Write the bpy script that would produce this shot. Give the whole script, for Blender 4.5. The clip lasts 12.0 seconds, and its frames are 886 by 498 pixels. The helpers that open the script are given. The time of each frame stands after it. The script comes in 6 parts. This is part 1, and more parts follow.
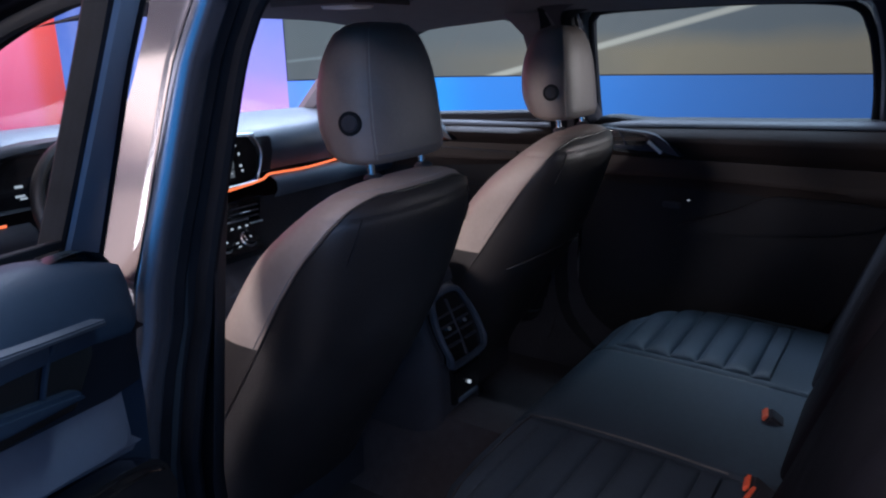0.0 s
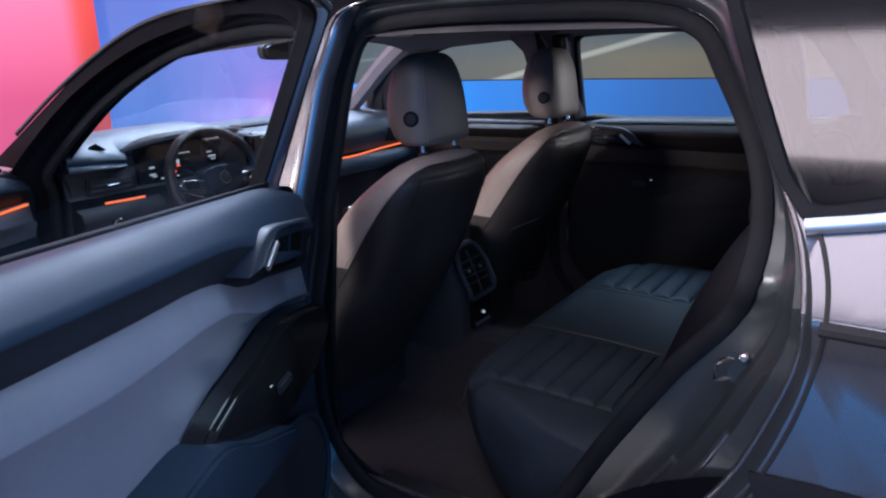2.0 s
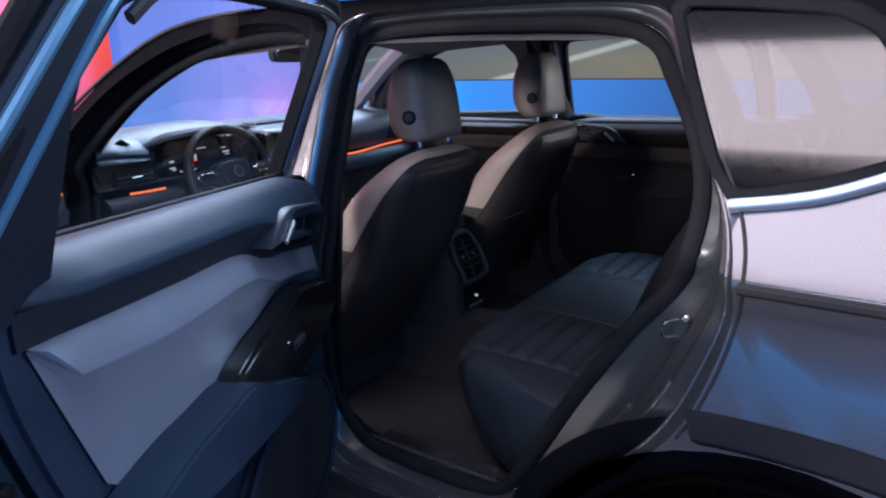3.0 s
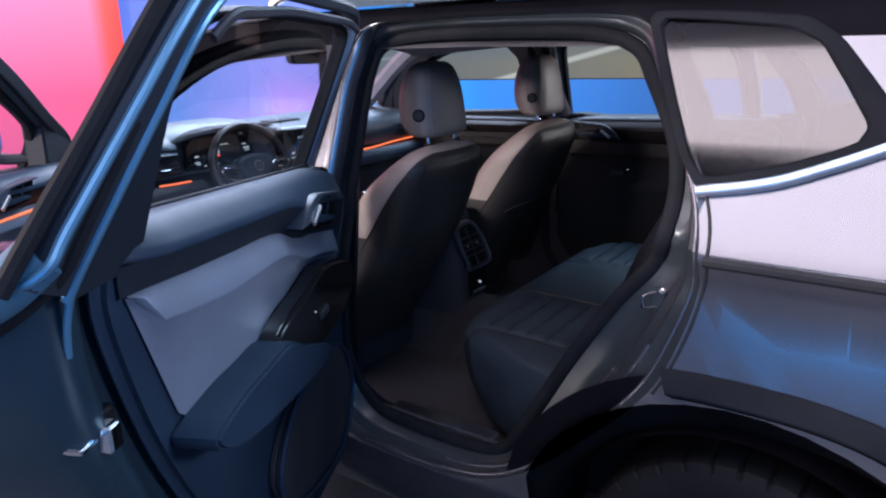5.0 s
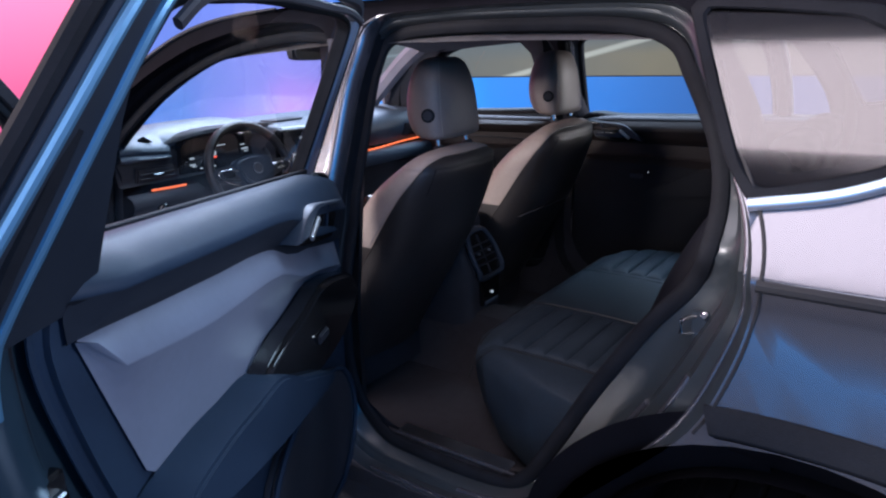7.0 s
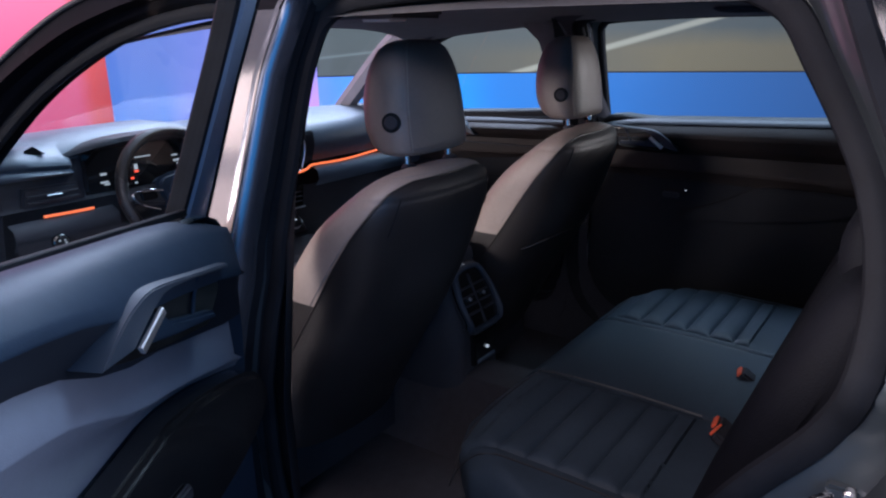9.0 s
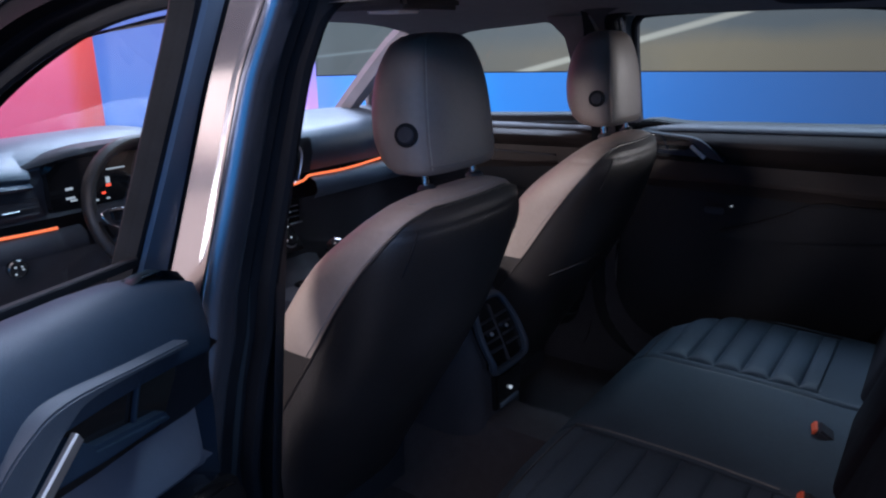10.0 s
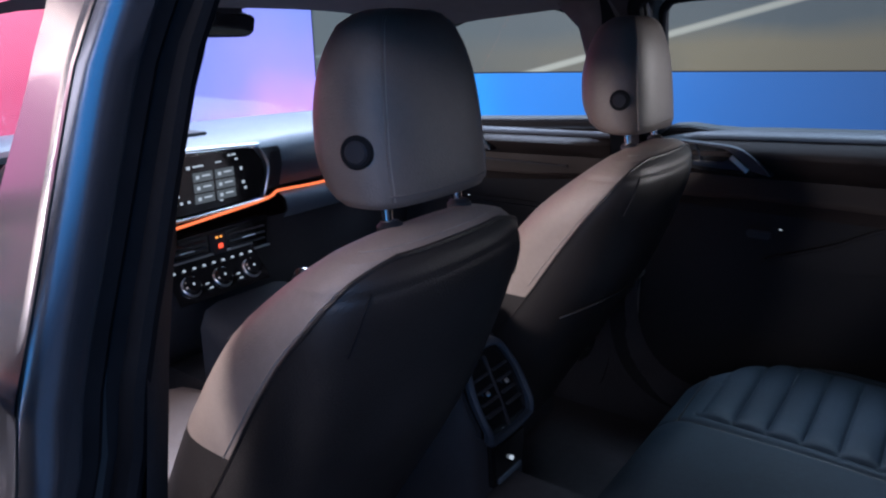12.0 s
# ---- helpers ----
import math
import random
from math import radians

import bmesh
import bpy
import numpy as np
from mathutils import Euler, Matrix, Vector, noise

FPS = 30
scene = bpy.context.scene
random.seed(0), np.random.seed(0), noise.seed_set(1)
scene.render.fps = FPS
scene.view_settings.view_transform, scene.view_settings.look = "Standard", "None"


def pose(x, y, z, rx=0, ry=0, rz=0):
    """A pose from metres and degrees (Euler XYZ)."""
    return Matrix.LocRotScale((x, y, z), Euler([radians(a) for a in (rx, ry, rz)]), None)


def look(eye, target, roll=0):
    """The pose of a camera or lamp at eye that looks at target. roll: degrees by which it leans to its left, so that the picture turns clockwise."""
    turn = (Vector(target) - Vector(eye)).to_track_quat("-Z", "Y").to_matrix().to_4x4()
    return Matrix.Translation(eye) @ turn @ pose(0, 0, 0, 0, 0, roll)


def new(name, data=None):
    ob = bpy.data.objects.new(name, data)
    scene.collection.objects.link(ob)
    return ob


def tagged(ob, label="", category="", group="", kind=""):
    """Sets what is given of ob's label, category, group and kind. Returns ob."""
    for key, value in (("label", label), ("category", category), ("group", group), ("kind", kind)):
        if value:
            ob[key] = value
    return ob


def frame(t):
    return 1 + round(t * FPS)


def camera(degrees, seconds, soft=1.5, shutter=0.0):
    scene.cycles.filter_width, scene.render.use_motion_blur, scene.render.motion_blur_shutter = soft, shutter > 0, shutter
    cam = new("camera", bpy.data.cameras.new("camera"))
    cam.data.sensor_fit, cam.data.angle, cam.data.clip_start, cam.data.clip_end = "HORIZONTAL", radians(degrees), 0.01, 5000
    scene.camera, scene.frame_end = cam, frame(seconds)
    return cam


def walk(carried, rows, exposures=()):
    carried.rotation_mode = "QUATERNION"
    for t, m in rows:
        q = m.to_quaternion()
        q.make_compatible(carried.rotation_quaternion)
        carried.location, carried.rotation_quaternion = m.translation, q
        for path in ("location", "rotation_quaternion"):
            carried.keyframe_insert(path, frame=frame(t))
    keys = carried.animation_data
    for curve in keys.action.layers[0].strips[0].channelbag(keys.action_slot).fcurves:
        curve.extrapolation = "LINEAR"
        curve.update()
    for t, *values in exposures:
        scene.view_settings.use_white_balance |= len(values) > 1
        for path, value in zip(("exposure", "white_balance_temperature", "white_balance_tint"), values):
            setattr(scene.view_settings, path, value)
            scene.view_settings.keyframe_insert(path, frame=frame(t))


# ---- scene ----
cam = camera(64.2, 12.0, soft=2.2)
PATH = [
    (0, (-1.318, -0.744, 1.383), (0.272, 0.331, 0.822), -1.1),
    (0.5, (-1.445, -0.829, 1.411), (0.143, 0.251, 0.852), -1.1),
    (1, (-1.583, -0.918, 1.423), (0.006, 0.162, 0.867), -1.3),
    (1.5, (-1.719, -0.973, 1.433), (-0.13, 0.108, 0.879), -1.4),
    (2, (-1.863, -1.033, 1.437), (-0.275, 0.047, 0.88), -1.2),
    (2.5, (-1.956, -1.097, 1.447), (-0.369, -0.015, 0.89), -1.2),
    (3, (-2.02, -1.163, 1.456), (-0.435, -0.079, 0.896), -1.1),
    (5, (-2.179, -1.262, 1.473), (-0.601, -0.169, 0.91), -1.1),
    (5.5, (-2.181, -1.267, 1.474), (-0.605, -0.17, 0.914), -1.1),
    (6, (-2.187, -1.269, 1.477), (-0.613, -0.171, 0.916), -1.1),
    (6.5, (-2.161, -1.25, 1.479), (-0.59, -0.149, 0.916), -1.1),
    (7, (-2.052, -1.159, 1.464), (-0.486, -0.053, 0.895), -1.1),
    (7.2, (-1.982, -1.115, 1.452), (-0.421, 0.001, 0.887), -1.2),
    (8.8, (-1.574, -0.925, 1.415), (-0.029, 0.207, 0.837), -0.8),
    (9, (-1.533, -0.889, 1.422), (0.017, 0.236, 0.846), -1.1),
    (9.5, (-1.425, -0.793, 1.432), (0.123, 0.332, 0.851), -0.9),
    (10, (-1.342, -0.698, 1.413), (0.209, 0.424, 0.834), -1.0),
    (10.5, (-1.229, -0.629, 1.391), (0.321, 0.493, 0.811), -0.8),
    (11, (-1.13, -0.578, 1.388), (0.413, 0.554, 0.808), -0.9),
    (11.5, (-1.063, -0.537, 1.386), (0.481, 0.593, 0.805), -0.8),
    (12, (-1.041, -0.541, 1.384), (0.495, 0.604, 0.81), -1.1),
]
walk(cam, [(t, look(eye, target, roll)) for t, eye, target, roll in PATH], [(0, 0.73, 5600, 9), (1, 0.58, 5600, 9), (3, 0.74, 5600, 9), (7, 0.88, 5600, 9), (9, 0.71, 5600, 9), (12, 0.80, 5600, 9)])

# ---- world and light ----
world = bpy.data.worlds.new("hall_dark")
scene.world = world
world.use_nodes = True
world.node_tree.nodes["Background"].inputs[0].default_value = (0.35, 0.38, 0.5, 1)
world.node_tree.nodes["Background"].inputs[1].default_value = 0.02


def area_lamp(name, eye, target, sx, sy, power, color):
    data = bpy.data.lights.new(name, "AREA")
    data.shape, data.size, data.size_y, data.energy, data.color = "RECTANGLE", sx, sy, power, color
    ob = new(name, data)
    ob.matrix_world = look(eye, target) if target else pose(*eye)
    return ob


# unseen area lamps: the overhead softbox shows in reflections, most others are added fill
area_lamp("unseen_lamp", (-3.3, 0.4, 5.0), None, 2.8, 5.0, 138, (1.0, 0.78, 0.745))
area_lamp("unseen_lamp", (2.5, -0.4, 4.9), (0.45, -0.35, 0.7), 2.2, 3.0, 210, (0.66, 0.84, 1.0))
area_lamp("unseen_lamp", (1.6, -6.8, 3.1), (-1.6, -0.5, 1.0), 1.6, 1.0, 190, (0.84, 0.84, 1.0))
area_lamp("unseen_lamp", (2.6, 3.0, 4.8), (0.4, 1.2, 1.0), 3.0, 2.4, 420, (0.80, 0.84, 1.0))
area_lamp("unseen_lamp", (-4.2, 7.3, 4.0), (-0.8, 0.0, 1.3), 3.4, 1.4, 56, (1.0, 0.74, 0.60))
area_lamp("unseen_lamp", (-6.6, 6.6, 3.0), (-0.8, 0.0, 1.2), 3.4, 3.0, 56, (1.0, 0.62, 0.48))
area_lamp("unseen_lamp", (-6.6, 3.4, 2.7), (0.2, 0.0, 1.1), 2.0, 1.2, 420, (1.0, 0.80, 0.70))
area_lamp("unseen_lamp", (6.2, -6.0, 2.1), (0.0, 0.0, 1.2), 1.9, 0.9, 210, (1.0, 0.86, 0.78))
area_lamp("unseen_lamp", (-6.806, -2.854, 4.096), (-0.606, -0.254, -0.304), 6.0, 1.2, 80, (1.0, 0.87, 0.89))

# ---- materials ----


def shader(name, color, rough=0.5, metal=0.0, vary=0.15, scale=6.0, grain=0.0, grain_scale=300.0, coat=0.0, spec=0.5, wear=0.1, coat_rough=0.04):
    """Surface with colour drift at two scales, uneven gloss and fine relief."""
    m = bpy.data.materials.new(name)
    m.use_nodes = True
    t = m.node_tree
    n, l = t.nodes, t.links
    b = n["Principled BSDF"]
    b.inputs["Metallic"].default_value = metal
    b.inputs["Coat Weight"].default_value = coat
    b.inputs["Coat Roughness"].default_value = coat_rough
    b.inputs["Specular IOR Level"].default_value = spec
    co = n.new("ShaderNodeTexCoord")
    big = n.new("ShaderNodeTexNoise")
    big.inputs["Scale"].default_value, big.inputs["Detail"].default_value = scale, 4
    fine = n.new("ShaderNodeTexNoise")
    fine.inputs["Scale"].default_value, fine.inputs["Detail"].default_value = scale * 14, 3
    l.new(co.outputs["Object"], big.inputs["Vector"])
    l.new(co.outputs["Object"], fine.inputs["Vector"])
    add = n.new("ShaderNodeMath")
    add.operation = "MULTIPLY_ADD"
    add.inputs[1].default_value = 0.4
    l.new(fine.outputs["Fac"], add.inputs[0])
    l.new(big.outputs["Fac"], add.inputs[2])
    ramp = n.new("ShaderNodeMapRange")
    ramp.inputs["From Min"].default_value, ramp.inputs["From Max"].default_value = 0.45, 0.95
    ramp.inputs["To Min"].default_value, ramp.inputs["To Max"].default_value = 1 - vary, 1 + vary
    l.new(add.outputs[0], ramp.inputs["Value"])
    mul = n.new("ShaderNodeVectorMath")
    mul.operation = "SCALE"
    mul.inputs[0].default_value = color
    l.new(ramp.outputs[0], mul.inputs["Scale"])
    l.new(mul.outputs[0], b.inputs["Base Color"])
    rr = n.new("ShaderNodeMapRange")
    rr.inputs["From Min"].default_value, rr.inputs["From Max"].default_value = 0.3, 0.7
    rr.inputs["To Min"].default_value, rr.inputs["To Max"].default_value = rough * (1 - wear), min(1, rough * (1 + wear))
    l.new(big.outputs["Fac"], rr.inputs["Value"])
    l.new(rr.outputs[0], b.inputs["Roughness"])
    if grain:
        cell = n.new("ShaderNodeTexVoronoi")
        cell.inputs["Scale"].default_value = grain_scale
        l.new(co.outputs["Object"], cell.inputs["Vector"])
        bump = n.new("ShaderNodeBump")
        bump.inputs["Strength"].default_value, bump.inputs["Distance"].default_value = grain, 0.001
        l.new(cell.outputs["Distance"], bump.inputs["Height"])
        l.new(bump.outputs[0], b.inputs["Normal"])
    return m


def glow(name, color, strength):
    m = bpy.data.materials.new(name)
    m.use_nodes = True
    b = m.node_tree.nodes["Principled BSDF"]
    b.inputs["Base Color"].default_value = (0.02, 0.02, 0.02, 1)
    b.inputs["Emission Color"].default_value = (*color, 1)
    b.inputs["Emission Strength"].default_value = strength
    return m


def pane(name, tint, gloss=1.0, base=0.05, rough=0.01):
    """Thin window glass: tinted see-through with a Fresnel gloss."""
    m = bpy.data.materials.new(name)
    m.use_nodes = True
    t = m.node_tree
    n, l = t.nodes, t.links
    n.remove(n["Principled BSDF"])
    see = n.new("ShaderNodeBsdfTransparent")
    see.inputs[0].default_value = (*tint, 1)
    gl = n.new("ShaderNodeBsdfGlossy")
    gl.inputs["Roughness"].default_value = rough
    gl.inputs["Color"].default_value = (gloss, gloss, gloss, 1)
    lw = n.new("ShaderNodeLayerWeight")
    lw.inputs["Blend"].default_value = 0.5
    pw = n.new("ShaderNodeMath")
    pw.operation = "POWER"
    pw.inputs[1].default_value = 5.0
    l.new(lw.outputs["Facing"], pw.inputs[0])
    fr = n.new("ShaderNodeMath")
    fr.operation = "MULTIPLY_ADD"
    fr.inputs[1].default_value, fr.inputs[2].default_value = 0.92, base
    l.new(pw.outputs[0], fr.inputs[0])
    mix = n.new("ShaderNodeMixShader")
    l.new(fr.outputs[0], mix.inputs[0])
    l.new(see.outputs[0], mix.inputs[1])
    l.new(gl.outputs[0], mix.inputs[2])
    l.new(mix.outputs[0], n["Material Output"].inputs["Surface"])
    return m


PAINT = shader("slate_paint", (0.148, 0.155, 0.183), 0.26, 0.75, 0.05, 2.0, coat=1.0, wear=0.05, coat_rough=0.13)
# body paint darkened: shade in the door openings and on door edges
PAINT_SHADED = shader("slate_paint_shaded", (0.046, 0.056, 0.063), 0.34, 0.4, 0.08, 5.0, coat=0.25, coat_rough=0.2)
DOOR_SHADED = shader("door_paint_shaded", (0.020, 0.036, 0.052), 0.28, 0.3, 0.06, 4.0, spec=0.35)
RUBBER = shader("seal_rubber", (0.012, 0.013, 0.016), 0.65, 0, 0.25, 20, spec=0.08)
TRIM = shader("black_trim", (0.032, 0.033, 0.040), 0.55, 0, 0.2, 8, 0.25, 500, spec=0.2)
GLOSS = shader("piano_black", (0.008, 0.008, 0.009), 0.12, 0, 0.2, 8, coat=0.5)
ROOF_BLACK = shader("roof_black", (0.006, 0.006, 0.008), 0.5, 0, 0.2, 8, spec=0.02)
CLADDING = shader("arch_cladding", (0.017, 0.019, 0.023), 0.75, 0, 0.2, 10, 0.4, 400, spec=0.06)
# bench leather again, with the backrest's shade put into its colour
BENCH_SHADED = shader("bench_leather_shaded", (0.0075, 0.008, 0.011), 0.6, 0, 0.2, 9, 0.35, 420, spec=0.08)
DARK = shader("dark_leather", (0.021, 0.019, 0.0195), 0.42, 0, 0.2, 9, 0.35, 420, spec=0.5)
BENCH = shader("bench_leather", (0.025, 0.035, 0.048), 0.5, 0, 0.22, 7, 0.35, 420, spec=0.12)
GREY = shader("grey_leather", (0.30, 0.252, 0.228), 0.5, 0, 0.12, 8, 0.35, 420)
HEAD = shader("headrest_leather", (0.170, 0.145, 0.132), 0.46, 0, 0.12, 8, 0.35, 420)
THREAD = shader("seam_thread", (0.30, 0.27, 0.25), 0.7, 0, 0.2, 40)
SOFT = shader("soft_dash_plastic", (0.064, 0.085, 0.118), 0.48, 0, 0.12, 6, 0.35, 450)
PANEL = shader("door_plastic", (0.014, 0.024, 0.042), 0.5, 0, 0.15, 6, 0.12, 700, spec=0.12)
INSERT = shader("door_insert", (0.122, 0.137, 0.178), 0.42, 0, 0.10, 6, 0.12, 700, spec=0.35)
# insert of the closed far doors, their shade put into the colour
INSERT_SHADED = shader("door_insert_shaded", (0.016, 0.0125, 0.012), 0.6, 0, 0.15, 6, 0.3, 450, spec=0.2)
# slate frame paint with blue glow, pale reflection and blue highlight put into colour
EDGE_SHEEN = shader("blue_edge_sheen", (0.045, 0.105, 0.165), 0.4, 0.2, 0.08, 5.0)
FRAME_LIT = shader("lit_frame_paint", (0.17, 0.22, 0.30), 0.42, 0.1, 0.08, 5.0)
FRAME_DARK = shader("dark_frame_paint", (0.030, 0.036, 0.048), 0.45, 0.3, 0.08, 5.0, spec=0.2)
FRAME_SHEEN = shader("blue_frame_sheen", (0.11, 0.24, 0.38), 0.38, 0.6, 0.06, 5.0)
BEZEL = shader("bezel_plastic", (0.032, 0.042, 0.060), 0.45, 0, 0.1, 6, 0.1, 700, spec=0.35)
LOWER = shader("dark_door_trim", (0.013, 0.017, 0.025), 0.55, 0, 0.15, 6, 0.12, 700, spec=0.2)
# trim of the closed far doors, darkened in place of shade
TRIM_SHADED = shader("door_trim_shaded", (0.013, 0.014, 0.017), 0.65, 0, 0.15, 6, 0.12, 700, spec=0.1)
# far-side pillar trim with the light on it put into the colour
PILLAR_LIT = shader("lit_pillar_trim", (0.22, 0.215, 0.25), 0.6, 0, 0.1, 12, 0.2, 450, spec=0.3)
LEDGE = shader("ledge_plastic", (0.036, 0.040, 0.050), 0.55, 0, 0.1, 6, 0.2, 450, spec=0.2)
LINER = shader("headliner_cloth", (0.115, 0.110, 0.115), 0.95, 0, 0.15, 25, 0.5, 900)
CARPET = shader("carpet", (0.034, 0.032, 0.038), 0.98, 0, 0.3, 40, 0.8, 700)
CHROME = shader("chrome", (0.75, 0.76, 0.78), 0.12, 1.0, 0.05, 10)
DIM_MIRROR = shader("dimmed_mirror", (0.10, 0.11, 0.13), 0.06, 1.0, 0.03, 10)
BRIGHT = shader("bright_moulding", (0.86, 0.86, 0.88), 0.36, 1.0, 0.04, 10)
SATIN = shader("satin_silver", (0.55, 0.57, 0.6), 0.3, 1.0, 0.06, 10)
TYRE = shader("tyre_rubber", (0.008, 0.008, 0.009), 0.6, 0, 0.25, 12, 0.3, 300, spec=0.12)
WELL = shader("wheel_well_felt", (0.006, 0.006, 0.008), 0.95, 0, 0.2, 12, 0.4, 300, spec=0.03)
ALLOY = shader("alloy", (0.25, 0.26, 0.28), 0.35, 0.9, 0.08, 8)
RED = shader("red_plastic", (0.80, 0.14, 0.06), 0.4, 0, 0.1, 20)
FLOOR = shader("stage_floor", (0.045, 0.047, 0.055), 0.3, 0, 0.3, 0.8, 0.05, 90, spec=0.6, wear=0.2)
HALL = shader("hall_wall", (0.15, 0.15, 0.175), 0.85, 0, 0.2, 0.7, 0.2, 60)
SHELL = shader("underbody", (0.02, 0.02, 0.022), 0.8, 0, 0.2, 5)
AMBER = glow("amber_light", (1.0, 0.18, 0.05), 0.9)
WHITE_ICON = glow("white_icon", (0.8, 0.85, 0.9), 0.34)
RED_ICON = glow("red_icon", (1.0, 0.08, 0.03), 1.0)
AMBER_ICON = glow("amber_icon", (1.0, 0.35, 0.05), 1.0)
TILE = glow("menu_tile", (0.09, 0.10, 0.105), 0.5)
VANITY = glow("vanity_light", (1.0, 0.95, 0.92), 0.75)
LAMP_WHITE = shader("lamp_lens", (0.8, 0.8, 0.78), 0.4, 0, 0.05, 10)
GLASS = pane("window_glass", (0.93, 0.95, 0.95), 0.6, 0.02)
PRIVACY = pane("privacy_glass", (0.42, 0.44, 0.46), 0.8, 0.13, 0.11)


def screen_mat(name, build, strength=1.0):
    """A lit display: its picture is worked out from the panel's own metres."""
    m = bpy.data.materials.new(name)
    m.use_nodes = True
    t = m.node_tree
    n, l = t.nodes, t.links
    b = n["Principled BSDF"]
    b.inputs["Base Color"].default_value = (0.01, 0.01, 0.01, 1)
    b.inputs["Roughness"].default_value = 0.5
    uv = n.new("ShaderNodeUVMap")
    sep = n.new("ShaderNodeSeparateXYZ")
    l.new(uv.outputs[0], sep.inputs[0])
    out = build(n, l, sep.outputs[0], sep.outputs[1], uv.outputs[0])
    l.new(out, b.inputs["Emission Color"])
    b.inputs["Emission Strength"].default_value = strength
    return m


def nmath(n, l, op, a, b=0.0, c=None):
    k = n.new("ShaderNodeMath")
    k.operation = op
    for i, v in enumerate((a, b) if c is None else (a, b, c)):
        if isinstance(v, (int, float)):
            k.inputs[i].default_value = v
        else:
            l.new(v, k.inputs[i])
    return k.outputs[0]


def nramp(n, l, fac, stops):
    k = n.new("ShaderNodeValToRGB")
    e = k.color_ramp.elements
    while len(e) < len(stops):
        e.new(0.5)
    for el, (p, c) in zip(e, stops):
        el.position, el.color = p, (*c, 1)
    l.new(fac, k.inputs[0])
    return k.outputs[0]


def nmix(n, l, fac, a, b, mode="MIX"):
    k = n.new("ShaderNodeMix")
    k.data_type, k.blend_type = "RGBA", mode
    for s, v in ((0, fac), (6, a), (7, b)):
        if isinstance(v, (int, float)):
            k.inputs[s].default_value = v
        elif isinstance(v, tuple):
            k.inputs[s].default_value = (*v, 1)
        else:
            l.new(v, k.inputs[s])
    return k.outputs[2]


def smooth_noise(n, l, vec, scale, detail=3):
    k = n.new("ShaderNodeTexNoise")
    k.inputs["Scale"].default_value, k.inputs["Detail"].default_value = scale, detail
    l.new(vec, k.inputs["Vector"])
    return k.outputs["Fac"]


def pink_picture(n, l, u, v, vec):
    # u runs in metres from the panel's lit rim
    a = nmath(n, l, "MULTIPLY", u, 0.125)
    c = nramp(n, l, a, [(0.0, (0.75, 0.03, 0.01)), (0.018, (0.85, 0.06, 0.03)), (0.035, (0.95, 0.16, 0.28)), (0.4, (0.95, 0.19, 0.42)), (1.0, (0.9, 0.2, 0.5))])
    low = nramp(n, l, nmath(n, l, "MULTIPLY", v, 0.25), [(0.0, (0.5, 0.35, 0.5)), (0.25, (0.62, 0.35, 0.5)), (0.5, (1, 1, 1)), (1, (1, 1, 1))])
    return nmix(n, l, 1.0, c, low, "MULTIPLY")


def violet_picture(n, l, u, v, vec):
    s = smooth_noise(n, l, vec, 0.9)
    f = nmath(n, l, "ADD", nmath(n, l, "MULTIPLY", v, 0.22), nmath(n, l, "MULTIPLY_ADD", s, 0.25, -0.12))
    left = nramp(n, l, f, [(0.1, (0.05, 0.17, 0.55)), (0.30, (0.085, 0.145, 0.48)), (0.5, (0.075, 0.105, 0.38)), (0.8, (0.05, 0.06, 0.26))])
    right = nramp(n, l, f, [(0.15, (0.50, 0.24, 0.72)), (0.24, (0.27, 0.21, 0.66)), (0.40, (0.13, 0.18, 0.60)), (0.8, (0.10, 0.13, 0.50))])
    return nmix(n, l, nramp(n, l, nmath(n, l, "MULTIPLY", u, 0.5), [(0.25, (0, 0, 0)), (0.8, (1, 1, 1))]), left, right)


def fade(n, l, u):
    """The curved wall dims towards its far end."""
    return nramp(n, l, nmath(n, l, "MULTIPLY", u, 0.1), [(0.26, (1, 1, 1)), (0.50, (0.62, 0.62, 0.62)), (0.9, (0.5, 0.5, 0.5))])


def band_picture(n, l, u, v, vec):
    s = smooth_noise(n, l, vec, 0.6)
    f = nmath(n, l, "ADD", nmath(n, l, "MULTIPLY", u, 0.16), nmath(n, l, "MULTIPLY_ADD", s, 0.2, -0.1))
    c = nramp(n, l, f, [(0.0, (0.10, 0.22, 0.80)), (0.14, (0.02, 0.30, 0.85)), (0.3, (0.008, 0.150, 0.50)), (0.6, (0.008, 0.092, 0.32)), (1.0, (0.008, 0.065, 0.23))])
    return nmix(n, l, 1.0, c, fade(n, l, u), "MULTIPLY")


